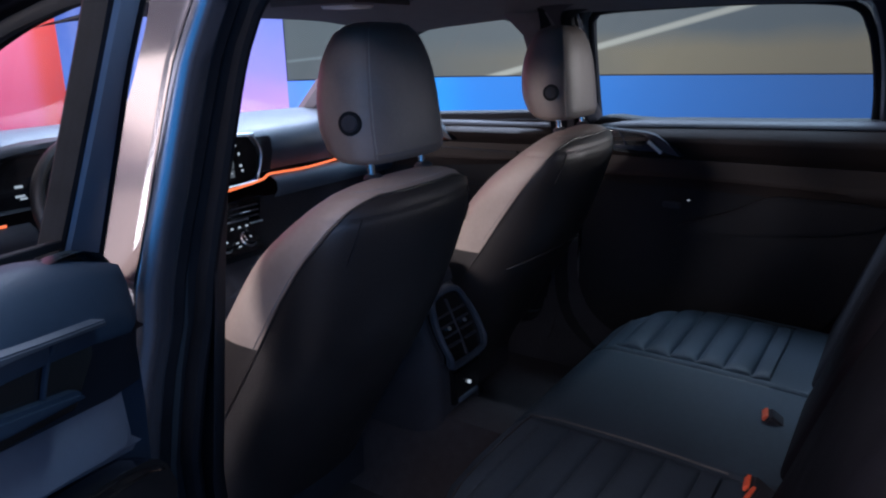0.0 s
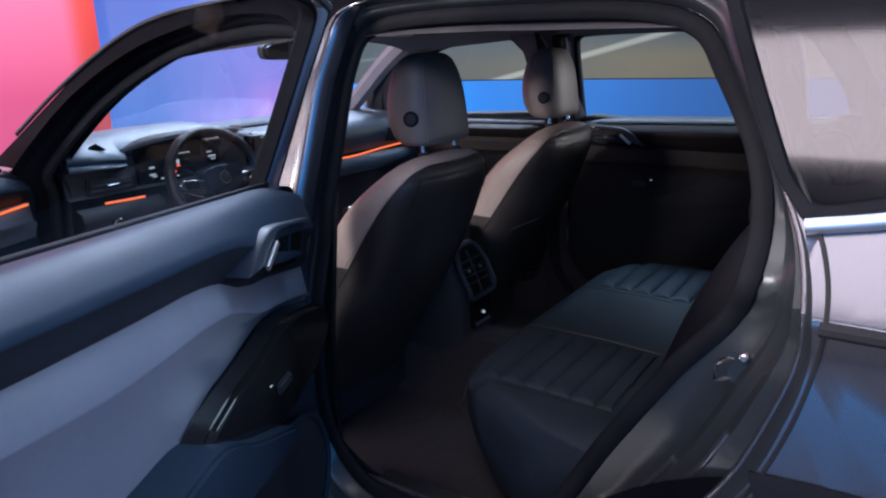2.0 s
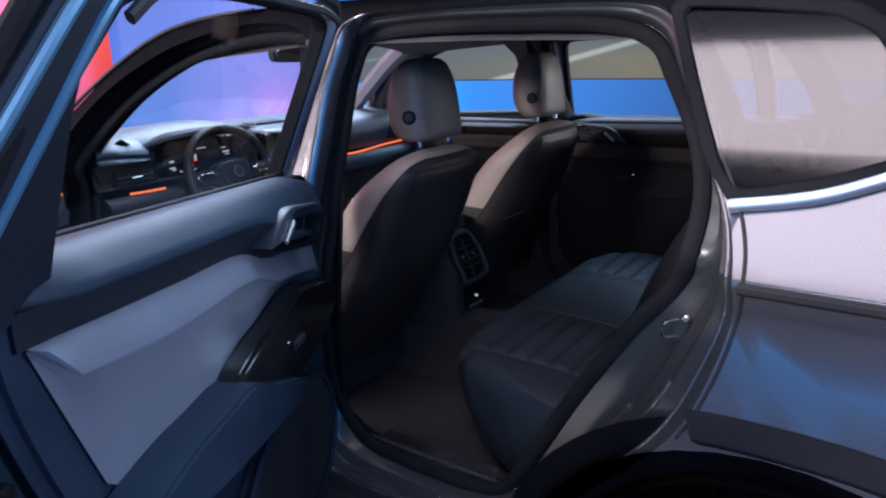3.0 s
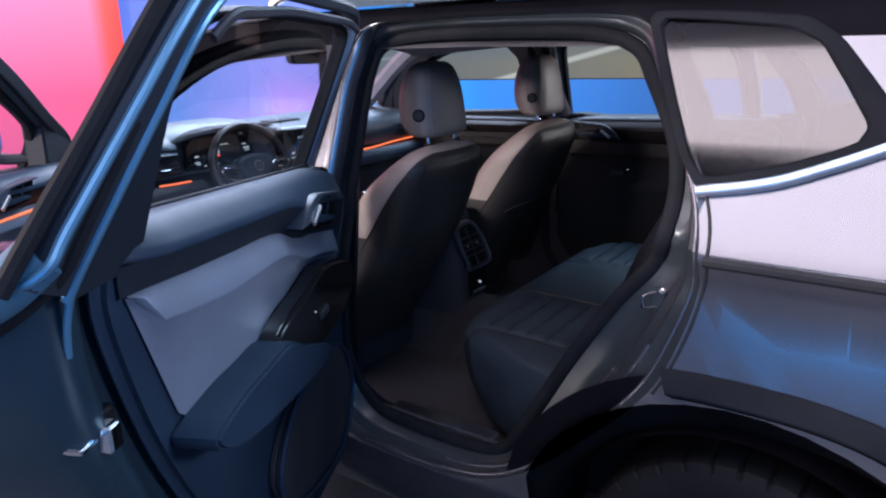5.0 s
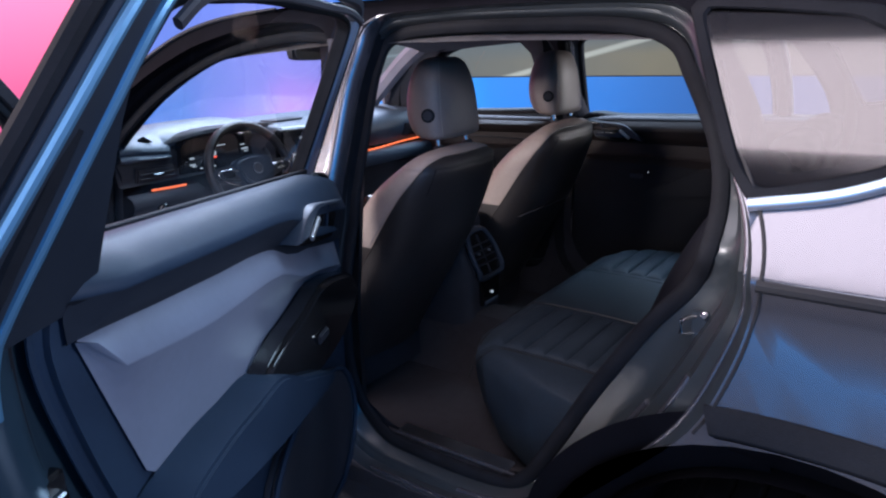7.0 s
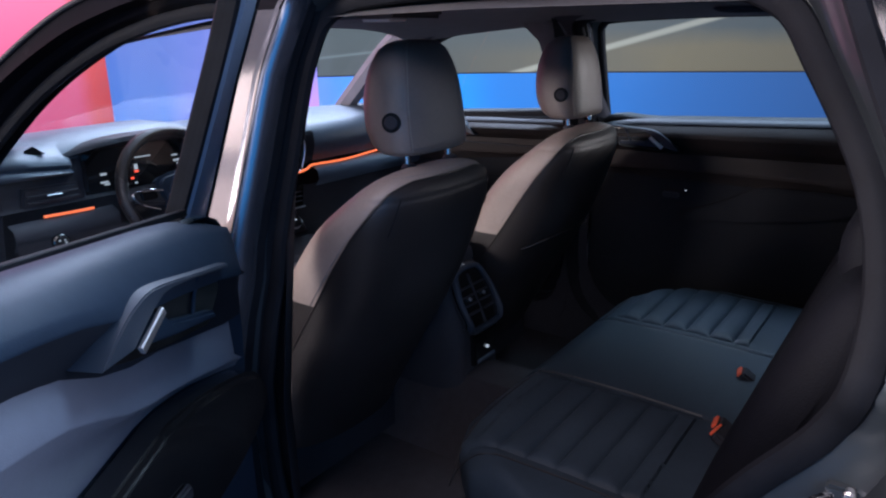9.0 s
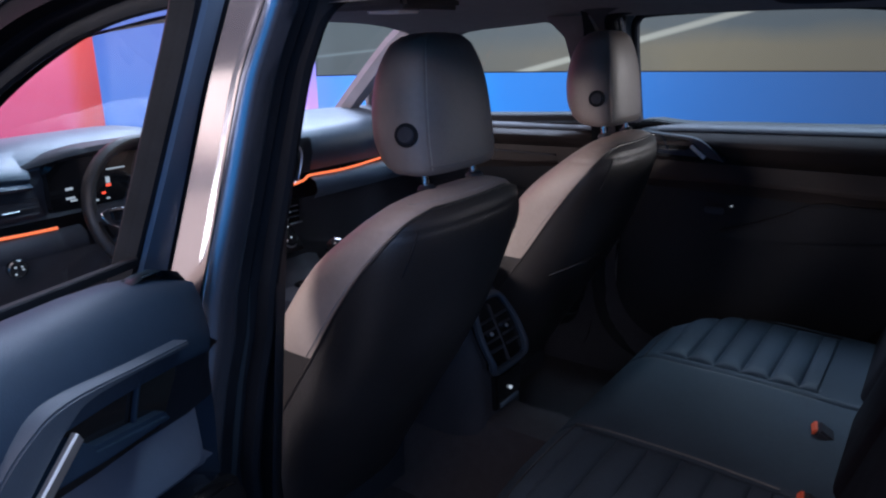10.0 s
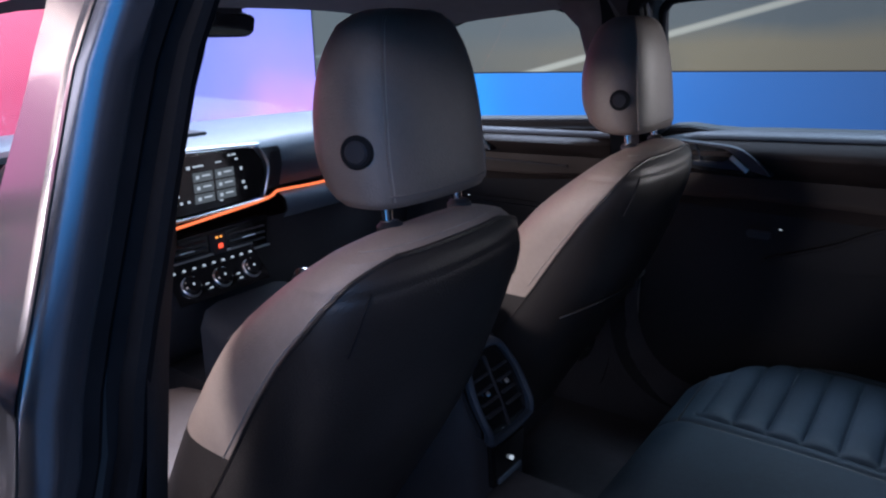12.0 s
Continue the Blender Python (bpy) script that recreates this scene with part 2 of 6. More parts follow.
def road_picture(n, l, u, v, vec):
    # grey-green haze over a tan verge, parted by a pale slanting line
    s = smooth_noise(n, l, vec, 0.8)
    line = nmath(n, l, "SUBTRACT", v, nmath(n, l, "MULTIPLY_ADD", u, 0.265, -0.548))
    edge = nmath(n, l, "ADD", nmath(n, l, "SUBTRACT", v, nmath(n, l, "MULTIPLY_ADD", u, 0.02, 0.256)), nmath(n, l, "MULTIPLY_ADD", s, 0.3, -0.15))
    verge = nramp(n, l, nmath(n, l, "ADD", nmath(n, l, "MULTIPLY", u, 0.14), nmath(n, l, "MULTIPLY_ADD", s, 0.4, -0.2)), [(0.05, (0.10, 0.115, 0.11)), (0.32, (0.15, 0.14, 0.10)), (0.5, (0.24, 0.195, 0.105)), (1.0, (0.23, 0.18, 0.09))])
    haze = nramp(n, l, nmath(n, l, "ADD", nmath(n, l, "MULTIPLY", v, 0.4), nmath(n, l, "MULTIPLY_ADD", s, 0.5, -0.25)), [(0.0, (0.11, 0.13, 0.12)), (0.35, (0.075, 0.095, 0.095)), (0.7, (0.045, 0.06, 0.065)), (1.0, (0.04, 0.05, 0.055))])
    c = nmix(n, l, nramp(n, l, nmath(n, l, "MULTIPLY_ADD", edge, 2.6, 0.5), [(0.2, (0, 0, 0)), (0.7, (1, 1, 1))]), verge, haze)
    w = nramp(n, l, nmath(n, l, "ABSOLUTE", line), [(0.0, (1, 1, 1)), (0.018, (0.9, 0.9, 0.9)), (0.04, (0, 0, 0))])
    c = nmix(n, l, w, c, (0.52, 0.50, 0.40))
    w2 = nramp(n, l, nmath(n, l, "ABSOLUTE", nmath(n, l, "SUBTRACT", v, nmath(n, l, "MULTIPLY_ADD", u, 0.09, 0.173))), [(0.0, (0.6, 0.6, 0.6)), (0.02, (0, 0, 0))])
    near = nramp(n, l, nmath(n, l, "MULTIPLY", u, 0.2), [(0.16, (1, 1, 1)), (0.22, (0, 0, 0))])
    c = nmix(n, l, nmix(n, l, 1.0, w2, near, "MULTIPLY"), c, (0.3, 0.36, 0.36))
    return nmix(n, l, 1.0, c, fade(n, l, u), "MULTIPLY")


PINK = screen_mat("pink_display", pink_picture, 1.0)
VIOLET = screen_mat("violet_display", violet_picture, 1.0)
BAND = screen_mat("blue_display", band_picture, 1.0)
BLUE_SOFT = screen_mat("blue_gradient_fill", lambda n, l, u, v, vec: nramp(n, l, nmath(n, l, "MULTIPLY", v, 0.17), [(0.15, (0.001, 0.006, 0.02)), (0.4, (0.02, 0.25, 0.62))]), 1.9)
ROAD = screen_mat("road_display", road_picture, 0.53)
BLUE = glow("blue_plain_fill", (0.035, 0.24, 0.56), 2.8)

# ---- mesh helpers ----


def catmull(pts, n=6, closed=False):
    pts = [Vector(p) for p in pts]
    k = len(pts)
    out = []
    for i in range(k if closed else k - 1):
        a, b, c, d = (pts[(i + j) % k] if closed else pts[min(max(i + j, 0), k - 1)] for j in (-1, 0, 1, 2))
        for s in range(n):
            t = s / n
            out.append(0.5 * (2 * b + (c - a) * t + (2 * a - 5 * b + 4 * c - d) * t * t + (3 * b - a - 3 * c + d) * t ** 3))
    if not closed:
        out.append(pts[-1])
    return out


def loft(rows, ring=False, loop=False, caps=False):
    """Skin over rows of points. ring: each row closes on itself; loop: the last row joins the first."""
    bm = bmesh.new()
    vs = [[bm.verts.new(p) for p in r] for r in rows]
    m, k = len(vs), len(vs[0])
    for i in range(m if loop else m - 1):
        a, b = vs[i], vs[(i + 1) % m]
        for j in range(k if ring else k - 1):
            q = (a[j], a[(j + 1) % k], b[(j + 1) % k], b[j])
            if len(set(q)) == 4:
                bm.faces.new(q)
    if caps:
        bm.faces.new(vs[0][::-1])
        bm.faces.new(vs[-1])
    return bm


def sweep(path, prof, ref=(0, 1, 0), closed=False):
    """Carry a closed profile (a: across, b: along ref) down a path."""
    path = [Vector(p) for p in path]
    k = len(path)
    rows = []
    for i, p in enumerate(path):
        a = path[(i - 1) % k] if closed else path[max(i - 1, 0)]
        b = path[(i + 1) % k] if closed else path[min(i + 1, k - 1)]
        t = (b - a).normalized()
        r = Vector(ref)
        r = (r - t * r.dot(t)).normalized()
        s = t.cross(r)
        rows.append([p + s * x + r * y for x, y in prof])
    return loft(rows, ring=True, loop=closed, caps=not closed)


def circle(r, n=8):
    return [(r * math.cos(2 * math.pi * i / n), r * math.sin(2 * math.pi * i / n)) for i in range(n)]


def rect(w, h, c=0.3):
    a, b = w / 2, h / 2
    d = min(a, b) * c
    return [(-a + d, -b), (a - d, -b), (a, -b + d), (a, b - d), (a - d, b), (-a + d, b), (-a, b - d), (-a, -b + d)]


def slab(outline, lo, hi, bevel=0.004, seg=2):
    """A plate in the local x-z plane between y = lo and y = hi, edges rounded."""
    bm = bmesh.new()
    a = [bm.verts.new((u, lo, z)) for u, z in outline]
    b = [bm.verts.new((u, hi, z)) for u, z in outline]
    n = len(a)
    bm.faces.new(a[::-1]), bm.faces.new(b)
    for i in range(n):
        bm.faces.new((a[i], a[(i + 1) % n], b[(i + 1) % n], b[i]))
    bmesh.ops.recalc_face_normals(bm, faces=bm.faces)
    if bevel:
        bmesh.ops.bevel(bm, geom=[e for e in bm.edges if len({v.co.y for v in e.verts}) == 1], offset=bevel, segments=seg, affect="EDGES", clamp_overlap=True)
    return bm


def box(x0, x1, y0, y1, z0, z1, bevel=0.005, seg=2):
    bm = bmesh.new()
    bmesh.ops.create_cube(bm, size=1)
    for v in bm.verts:
        v.co = ((x0 + x1) / 2 + v.co.x * (x1 - x0), (y0 + y1) / 2 + v.co.y * (y1 - y0), (z0 + z1) / 2 + v.co.z * (z1 - z0))
    if bevel:
        bmesh.ops.bevel(bm, geom=bm.edges[:], offset=bevel, segments=seg, affect="EDGES", clamp_overlap=True)
    return bm


def rod(a, b, r, n=12, bevel=0.0):
    a, b = Vector(a), Vector(b)
    d = (b - a).normalized()
    ref = (1, 0, 0) if abs(d.x) < 0.8 else (0, 1, 0)
    if bevel:
        e = d * bevel
        rows = []
        base = sweep([a, b], circle(r, n), ref)
        base.free()
        rr = Vector(ref)
        rr = (rr - d * rr.dot(d)).normalized()
        s = d.cross(rr)
        for p, q in ((a, r - bevel), (a + e, r), (b - e, r), (b, r - bevel)):
            rows.append([p + s * x + rr * y for x, y in circle(q, n)])
        return loft(rows, ring=True, caps=True)
    return sweep([a, b], circle(r, n), ref)


def part(name, bm, material, parent, label="", m=None, flat=35, kind=""):
    """Link a bmesh as one mesh object under its thing."""
    if m is not None:
        bmesh.ops.transform(bm, matrix=m, verts=bm.verts)
    bmesh.ops.recalc_face_normals(bm, faces=bm.faces)
    for f in bm.faces:
        f.smooth = True
    me = bpy.data.meshes.new(name)
    bm.to_mesh(me)
    bm.free()
    me.set_sharp_from_angle(angle=radians(flat))
    me.materials.append(material)
    ob = new(name, me)
    ob.parent = parent
    if label or kind:
        tagged(ob, label=label, kind=kind)
    return ob


def group(name, parent=None):
    ob = new(name)
    ob.empty_display_size = 0.1
    ob.parent = parent
    return ob

# ---- the hall ----
UV = "UVMap"


def display(name, plan, z0, z1, material, label, thick=0.08):
    """A lit display wall along a plan line; its picture runs in metres along the wall and up from z0."""
    lit, shell = bmesh.new(), bmesh.new()
    lay = lit.loops.layers.uv.new(UV)
    run, at = [0.0], plan[0]
    for p in plan[1:]:
        run.append(run[-1] + math.dist(at, p))
        at = p
    mid = Vector((sum(p[0] for p in plan) / len(plan), sum(p[1] for p in plan) / len(plan), 0))
    out = mid.normalized()
    pair = lambda bm, d: [(bm.verts.new((x + out.x * d, y + out.y * d, z0)), bm.verts.new((x + out.x * d, y + out.y * d, z1))) for x, y in plan]
    face, front, back = pair(lit, 0.0), pair(shell, 0.004), pair(shell, thick)
    for i in range(len(plan) - 1):
        f = lit.faces.new((face[i][0], face[i + 1][0], face[i + 1][1], face[i][1]))
        for lp, uvc in zip(f.loops, ((run[i], 0), (run[i + 1], 0), (run[i + 1], z1 - z0), (run[i], z1 - z0))):
            lp[lay].uv = uvc
        for q in ((front[i][0], front[i + 1][0], front[i + 1][1], front[i][1]), (back[i + 1][0], back[i][0], back[i][1], back[i + 1][1]), (front[i][1], front[i + 1][1], back[i + 1][1], back[i][1]), (front[i + 1][0], front[i][0], back[i][0], back[i + 1][0])):
            shell.faces.new(q)
    for f, b in ((front[0], back[0]), (front[-1], back[-1])):
        shell.faces.new((f[0], f[1], b[1], b[0]))
    ob = group(name)
    part("lit_panel", lit, material, ob, flat=30)
    part("cabinet", shell, SHELL, ob, "black display cabinet", flat=30)
    return tagged(ob, label=label, category="screen")


CORNER = (3.69, 4.43)
curve = [(p.x, p.y) for p in catmull([(*CORNER, 0), (4.75, 3.18, 0), (5.62, 0.9, 0), (6.1, -1.2, 0), (6.2, -3.5, 0)], 10)]
display("led_screen", curve, 0.02, 1.05, BAND, "low curved display wall glowing plain blue, on the floor")
display("led_screen", [(x + 0.03, y + 0.02) for x, y in curve], 1.06, 4.2, ROAD, "tall curved display wall showing a hazy tan road with pale lines")
display("led_screen", [(2.28, 5.86), CORNER], 0.02, 4.2, VIOLET, "tall flat display wall glowing violet and blue")
display("led_screen", [(2.22, 5.74), (-1.4, 7.6), (-4.5, 8.0)], 0.02, 4.2, PINK, "tall display wall glowing pink with an orange-red rim")
# two unseen glowing panels, added to put blue reflections on the paint
display("led_screen", [(-6.9, 0.1), (-6.9, -3.0)], 0.02, 1.9, BLUE, "unseen low blue panel added for reflections beside the car")
display("led_screen", [(-6.9, -5.1), (-4.8, -7.8), (-2.6, -8.6)], 0.02, 5.7, BLUE_SOFT, "unseen tall blue panel added for reflections behind the car")

floor = part("floor", box(-9, 9, -9, 10, -0.1, 0, 0), FLOOR, None)
tagged(floor, "dark grey glossy stage floor under the car", "floor", kind="structure")
for nm, a in (("wall_north", (-9.2, 9.2, 10, 10.2)), ("wall_south", (-9.2, 9.2, -9.2, -9)), ("wall_east", (9, 9.2, -9, 10)), ("wall_west", (-9.2, -9, -9, 10))):
    w = part(nm, box(*a, 0, 6.0, 0), HALL, None)
    tagged(w, "plain dark hall wall behind the display walls", "wall", kind="structure")
ceiling = part("ceiling", box(-9.2, 9.2, -9.2, 10.2, 6.0, 6.2, 0), HALL, None)
tagged(ceiling, "plain dark hall ceiling", "ceiling", kind="structure")

# ---- the car ----
car = group("car")
tagged(car, "slate grey sport utility car with two open doors on stage floor", "car")

SKIN_Z = [0.28, 0.36, 0.60, 0.85, 1.04, 1.092, 1.098, 1.215, 1.53, 1.565]
SKIN_X = [0.84, 0.87, 0.925, 0.938, 0.917, 0.940, 0.940, 0.862, 0.668, 0.615]


def skin(z, y=0.0):
    """Half-width of the body at height z; the nose and tail draw in."""
    w = float(np.interp(z, SKIN_Z, SKIN_X))
    if y < -1.2:
        w -= 0.16 * ((-1.2 - y) / 0.7) ** 2
    if y > 1.3:
        w -= 0.20 * ((y - 1.3) / 1.0) ** 2
    return w


def recess(y, z):
    """How far the centre pillar lies inside the skin, under the closed doors' overlap."""
    k = min(1.0, max(0.0, (0.17 - abs(y - 0.06)) / 0.07))
    return k * float(np.interp(z, [0.45, 0.6, 0.85, 1.0, 1.04, 1.092, 1.098, 1.155, 1.215, 1.289, 1.375, 1.45, 1.5], [0.0, 0.03, 0.041, 0.061, 0.075, 0.103, 0.102, 0.085, 0.065, 0.044, 0.02, 0.01, 0.0]))


def pressed(z, y):
    return skin(z, y) - recess(y, z)


def arc(cy, cz, r, a0, a1, n):
    return [(cy + r * math.cos(radians(a0 + (a1 - a0) * i / n)), cz + r * math.sin(radians(a0 + (a1 - a0) * i / n))) for i in range(n + 1)]


WHEEL_R, REAR_AXLE, FRONT_AXLE = 0.345, -1.05, 1.63
REAR_IN = [(0.03, 0.62), (0.036, 0.90), (0.036, 1.20), (0.036, 1.38), (0.012, 1.464), (-0.12, 1.491), (-0.40, 1.493), (-0.60, 1.485), (-0.705, 1.455), (-0.76, 1.39),
           (-0.832, 1.27), (-0.858, 1.15), (-0.836, 1.04), (-0.755, 0.93), (-0.655, 0.77), (-0.570, 0.615), (-0.49, 0.490), (-0.40, 0.455), (-0.20, 0.455), (-0.06, 0.485)]
REAR_OUT = [(0.045, 0.58), (0.055, 0.90), (0.050, 1.20), (0.043, 1.40), (0.012, 1.507), (-0.13, 1.53), (-0.40, 1.535), (-0.66, 1.53), (-0.755, 1.50), (-0.80, 1.42),
            (-0.87, 1.285), (-0.935, 1.17), (-0.955, 1.06), (-0.937, 0.95), (-0.88, 0.81), (-0.755, 0.665), (-0.59, 0.505), (-0.42, 0.42), (-0.20, 0.405), (-0.03, 0.43)]
FRONT_OUT = [(0.15, 0.58), (0.16, 0.90), (0.150, 1.20), (0.118, 1.38), (0.16, 1.49), (0.30, 1.515), (0.45, 1.505), (0.58, 1.48), (0.71, 1.44), (0.86, 1.36),
             (0.97, 1.26), (1.05, 1.12), (1.07, 0.95), (1.05, 0.70), (0.98, 0.52), (0.85, 0.42), (0.50, 0.405), (0.22, 0.42)]
FRONT_IN = [(y + (0.55 - y) * 0.055, z + (0.95 - z) * 0.06) for y, z in FRONT_OUT]
QUARTER = [(-0.775, 1.511), (-0.90, 1.501), (-1.02, 1.487), (-1.078, 1.459), (-1.130, 1.39), (-1.175, 1.325), (-1.162, 1.297), (-1.04, 1.25), (-0.935, 1.224), (-0.90, 1.26), (-0.845, 1.37)]
QUARTER_RIM = [(-0.744, 1.527), (-0.90, 1.522), (-1.05, 1.508), (-1.112, 1.467), (-1.175, 1.395), (-1.245, 1.31), (-1.20, 1.295), (-1.05, 1.232), (-0.925, 1.203), (-0.874, 1.262), (-0.816, 1.375)]


def dense(pts, n=5):
    return [(p.x, p.y) for p in catmull([(a, b, 0) for a, b in pts], n, True)]


BODY = ([(1.20, 0.30)] + [(-0.60, 0.30)] + [(-0.60, 0.42)] + arc(REAR_AXLE, 0.335, 0.480, 20, 170, 18) + [(-1.56, 0.30), (-1.80, 0.34), (-1.90, 0.55), (-1.90, 0.85), (-1.82, 1.05), (-1.66, 1.27), (-1.46, 1.49), (-1.38, 1.545), (-1.1, 1.562),
        (-0.5, 1.565), (0.2, 1.562), (0.55, 1.545), (0.72, 1.505), (0.89, 1.415), (1.08, 1.225), (1.20, 1.10), (1.40, 1.075), (1.9, 1.0), (2.3, 0.88), (2.42, 0.70), (2.42, 0.45), (2.30, 0.30)] + arc(FRONT_AXLE, 0.335, 0.505, 5, 175, 16))


def trimmed(pts, times=2):
    """Corner-cut outline: straight edges with small round corners."""
    for _ in range(times):
        pts = [q for a, b in zip(pts, pts[1:] + pts[:1]) for q in ((a[0] * 0.88 + b[0] * 0.12, a[1] * 0.88 + b[1] * 0.12), (a[0] * 0.12 + b[0] * 0.88, a[1] * 0.12 + b[1] * 0.88))]
    return pts


def side_sheet(sign, holes, inset=0.0, zcuts=(0.45, 0.6, 0.72, 0.85, 0.95, 1.04, 1.07, 1.085, 1.095, 1.105, 1.13, 1.17, 1.215, 1.32, 1.42, 1.47, 1.5, 1.53)):
    """One side of the body with its door and window openings."""
    bm = bmesh.new()
    for ring in [BODY] + holes:
        vs = [bm.verts.new((0, y, z)) for y, z in ring]
        for i in range(len(vs)):
            bm.edges.new((vs[i], vs[(i + 1) % len(vs)]))
    bmesh.ops.triangle_fill(bm, edges=bm.edges[:], use_beauty=True, normal=(1, 0, 0))
    for z in zcuts:
        bmesh.ops.bisect_plane(bm, geom=bm.verts[:] + bm.edges[:] + bm.faces[:], plane_co=(0, 0, z), plane_no=(0, 0, 1))
    for y in (-1.8, -1.7, -1.6, -1.5, -1.4, -1.3, -1.2, -1.1, -1.0, 1.3, 1.5, 1.7, 1.9, 2.1, 2.25):
        bmesh.ops.bisect_plane(bm, geom=bm.verts[:] + bm.edges[:] + bm.faces[:], plane_co=(0, y, 0), plane_no=(0, 1, 0))
    for v in bm.verts:
        v.co.x = sign * (pressed(v.co.z, v.co.y) - inset)
    return bm


def far(pts, share):
    """The far side's opening, its centre pillar edge a little further ahead."""
    return [(y + 0.10 * max(0.0, 1 - abs(y - share) / 0.25), z) for y, z in pts]


def jamb(sign, outer, inner, name, body):
    """The stepped return of a door opening, from the outer skin to the inner flange, and its rubber seal."""
    o, i = dense(outer), dense(inner)
    rows = []
    at = lambda a, b, k: (a[0] + (b[0] - a[0]) * k, a[1] + (b[1] - a[1]) * k)
    deep = lambda y, z: (lambda q: q * q * (3 - 2 * q))(min(1.0, max(0.0, (-y - 0.45) / 0.2))) * (lambda q: q * q * (3 - 2 * q))(min(1.0, max(0.0, (1.40 - z) / 0.25)))
    steps = ((0.0, 0.0, 0.0), (0.04, 0.010, 0.004), (0.09, 0.03, 0.012), (0.13, 0.036, 0.034), (0.27, 0.042, 0.040), (0.32, 0.046, 0.066), (0.43, 0.05, 0.078), (0.47, 0.052, 0.108), (0.56, 0.06, 0.118), (0.72, 0.085, 0.121), (1.0, 0.095, 0.126))
    for k, shallow, low in steps:
        rows.append([(sign * (pressed(z, y) - shallow - (low - shallow) * deep(y, z)), y, z) for y, z in (at(p, q, k) for p, q in zip(o, i))])
    part(name, loft(rows, ring=True), PAINT_SHADED if name == "rear_door_jamb" else ROOF_BLACK, body, "body-paint door opening return, darkened for shade" if name == "rear_door_jamb" else "glossy black door opening return")
    if name == "rear_door_jamb":
        face = [p for p in o[:24]]
        rows = [[(sign * (pressed(z, y) - d), y - g, z) for y, z in face] for d, g in ((0.048, 0.008), (0.050, 0.013), (0.064, 0.015), (0.070, 0.010), (0.084, 0.015), (0.10, 0.013))]
        for k, d, r, start in ((0.11, 0.020, 0.005, 52), (0.29, 0.050, 0.007, 67), (0.45, 0.094, 0.009, 70)):
            line = [at(p, q, k) for p, q in zip(o[start:88], i[start:88])]
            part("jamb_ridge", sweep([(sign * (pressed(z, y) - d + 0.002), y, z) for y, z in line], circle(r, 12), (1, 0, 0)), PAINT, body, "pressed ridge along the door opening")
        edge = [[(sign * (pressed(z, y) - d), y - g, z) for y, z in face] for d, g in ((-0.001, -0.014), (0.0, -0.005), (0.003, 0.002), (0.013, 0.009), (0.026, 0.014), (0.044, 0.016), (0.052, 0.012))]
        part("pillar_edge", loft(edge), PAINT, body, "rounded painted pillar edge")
        part("pillar_seal", loft(rows), RUBBER, body, "black rubber pillar seal")
    seal = [(sign * (pressed(z, y) - 0.095 - 0.031 * deep(y, z)), y, z) for y, z in i]
    part("door_seal", sweep(seal, [(x * 1.35, y) for x, y in circle(0.013, 10)], (1, 0, 0), True), RUBBER, body, "black rubber door seal")
    cy = sum(a for a, _ in i) / len(i)
    rows = [[(sign * (pressed(z, y) - d - 0.031 * deep(y, z)), cy + (y - cy) * k, 1.0 + (z - 1.0) * k) for y, z in i] for d, k in ((0.095, 1.0), (0.112, 1.02), (0.125, 1.06), (0.165, 1.14))]
    part("opening_trim", loft(rows, ring=True), RUBBER, body, "black inner trim round the door opening")


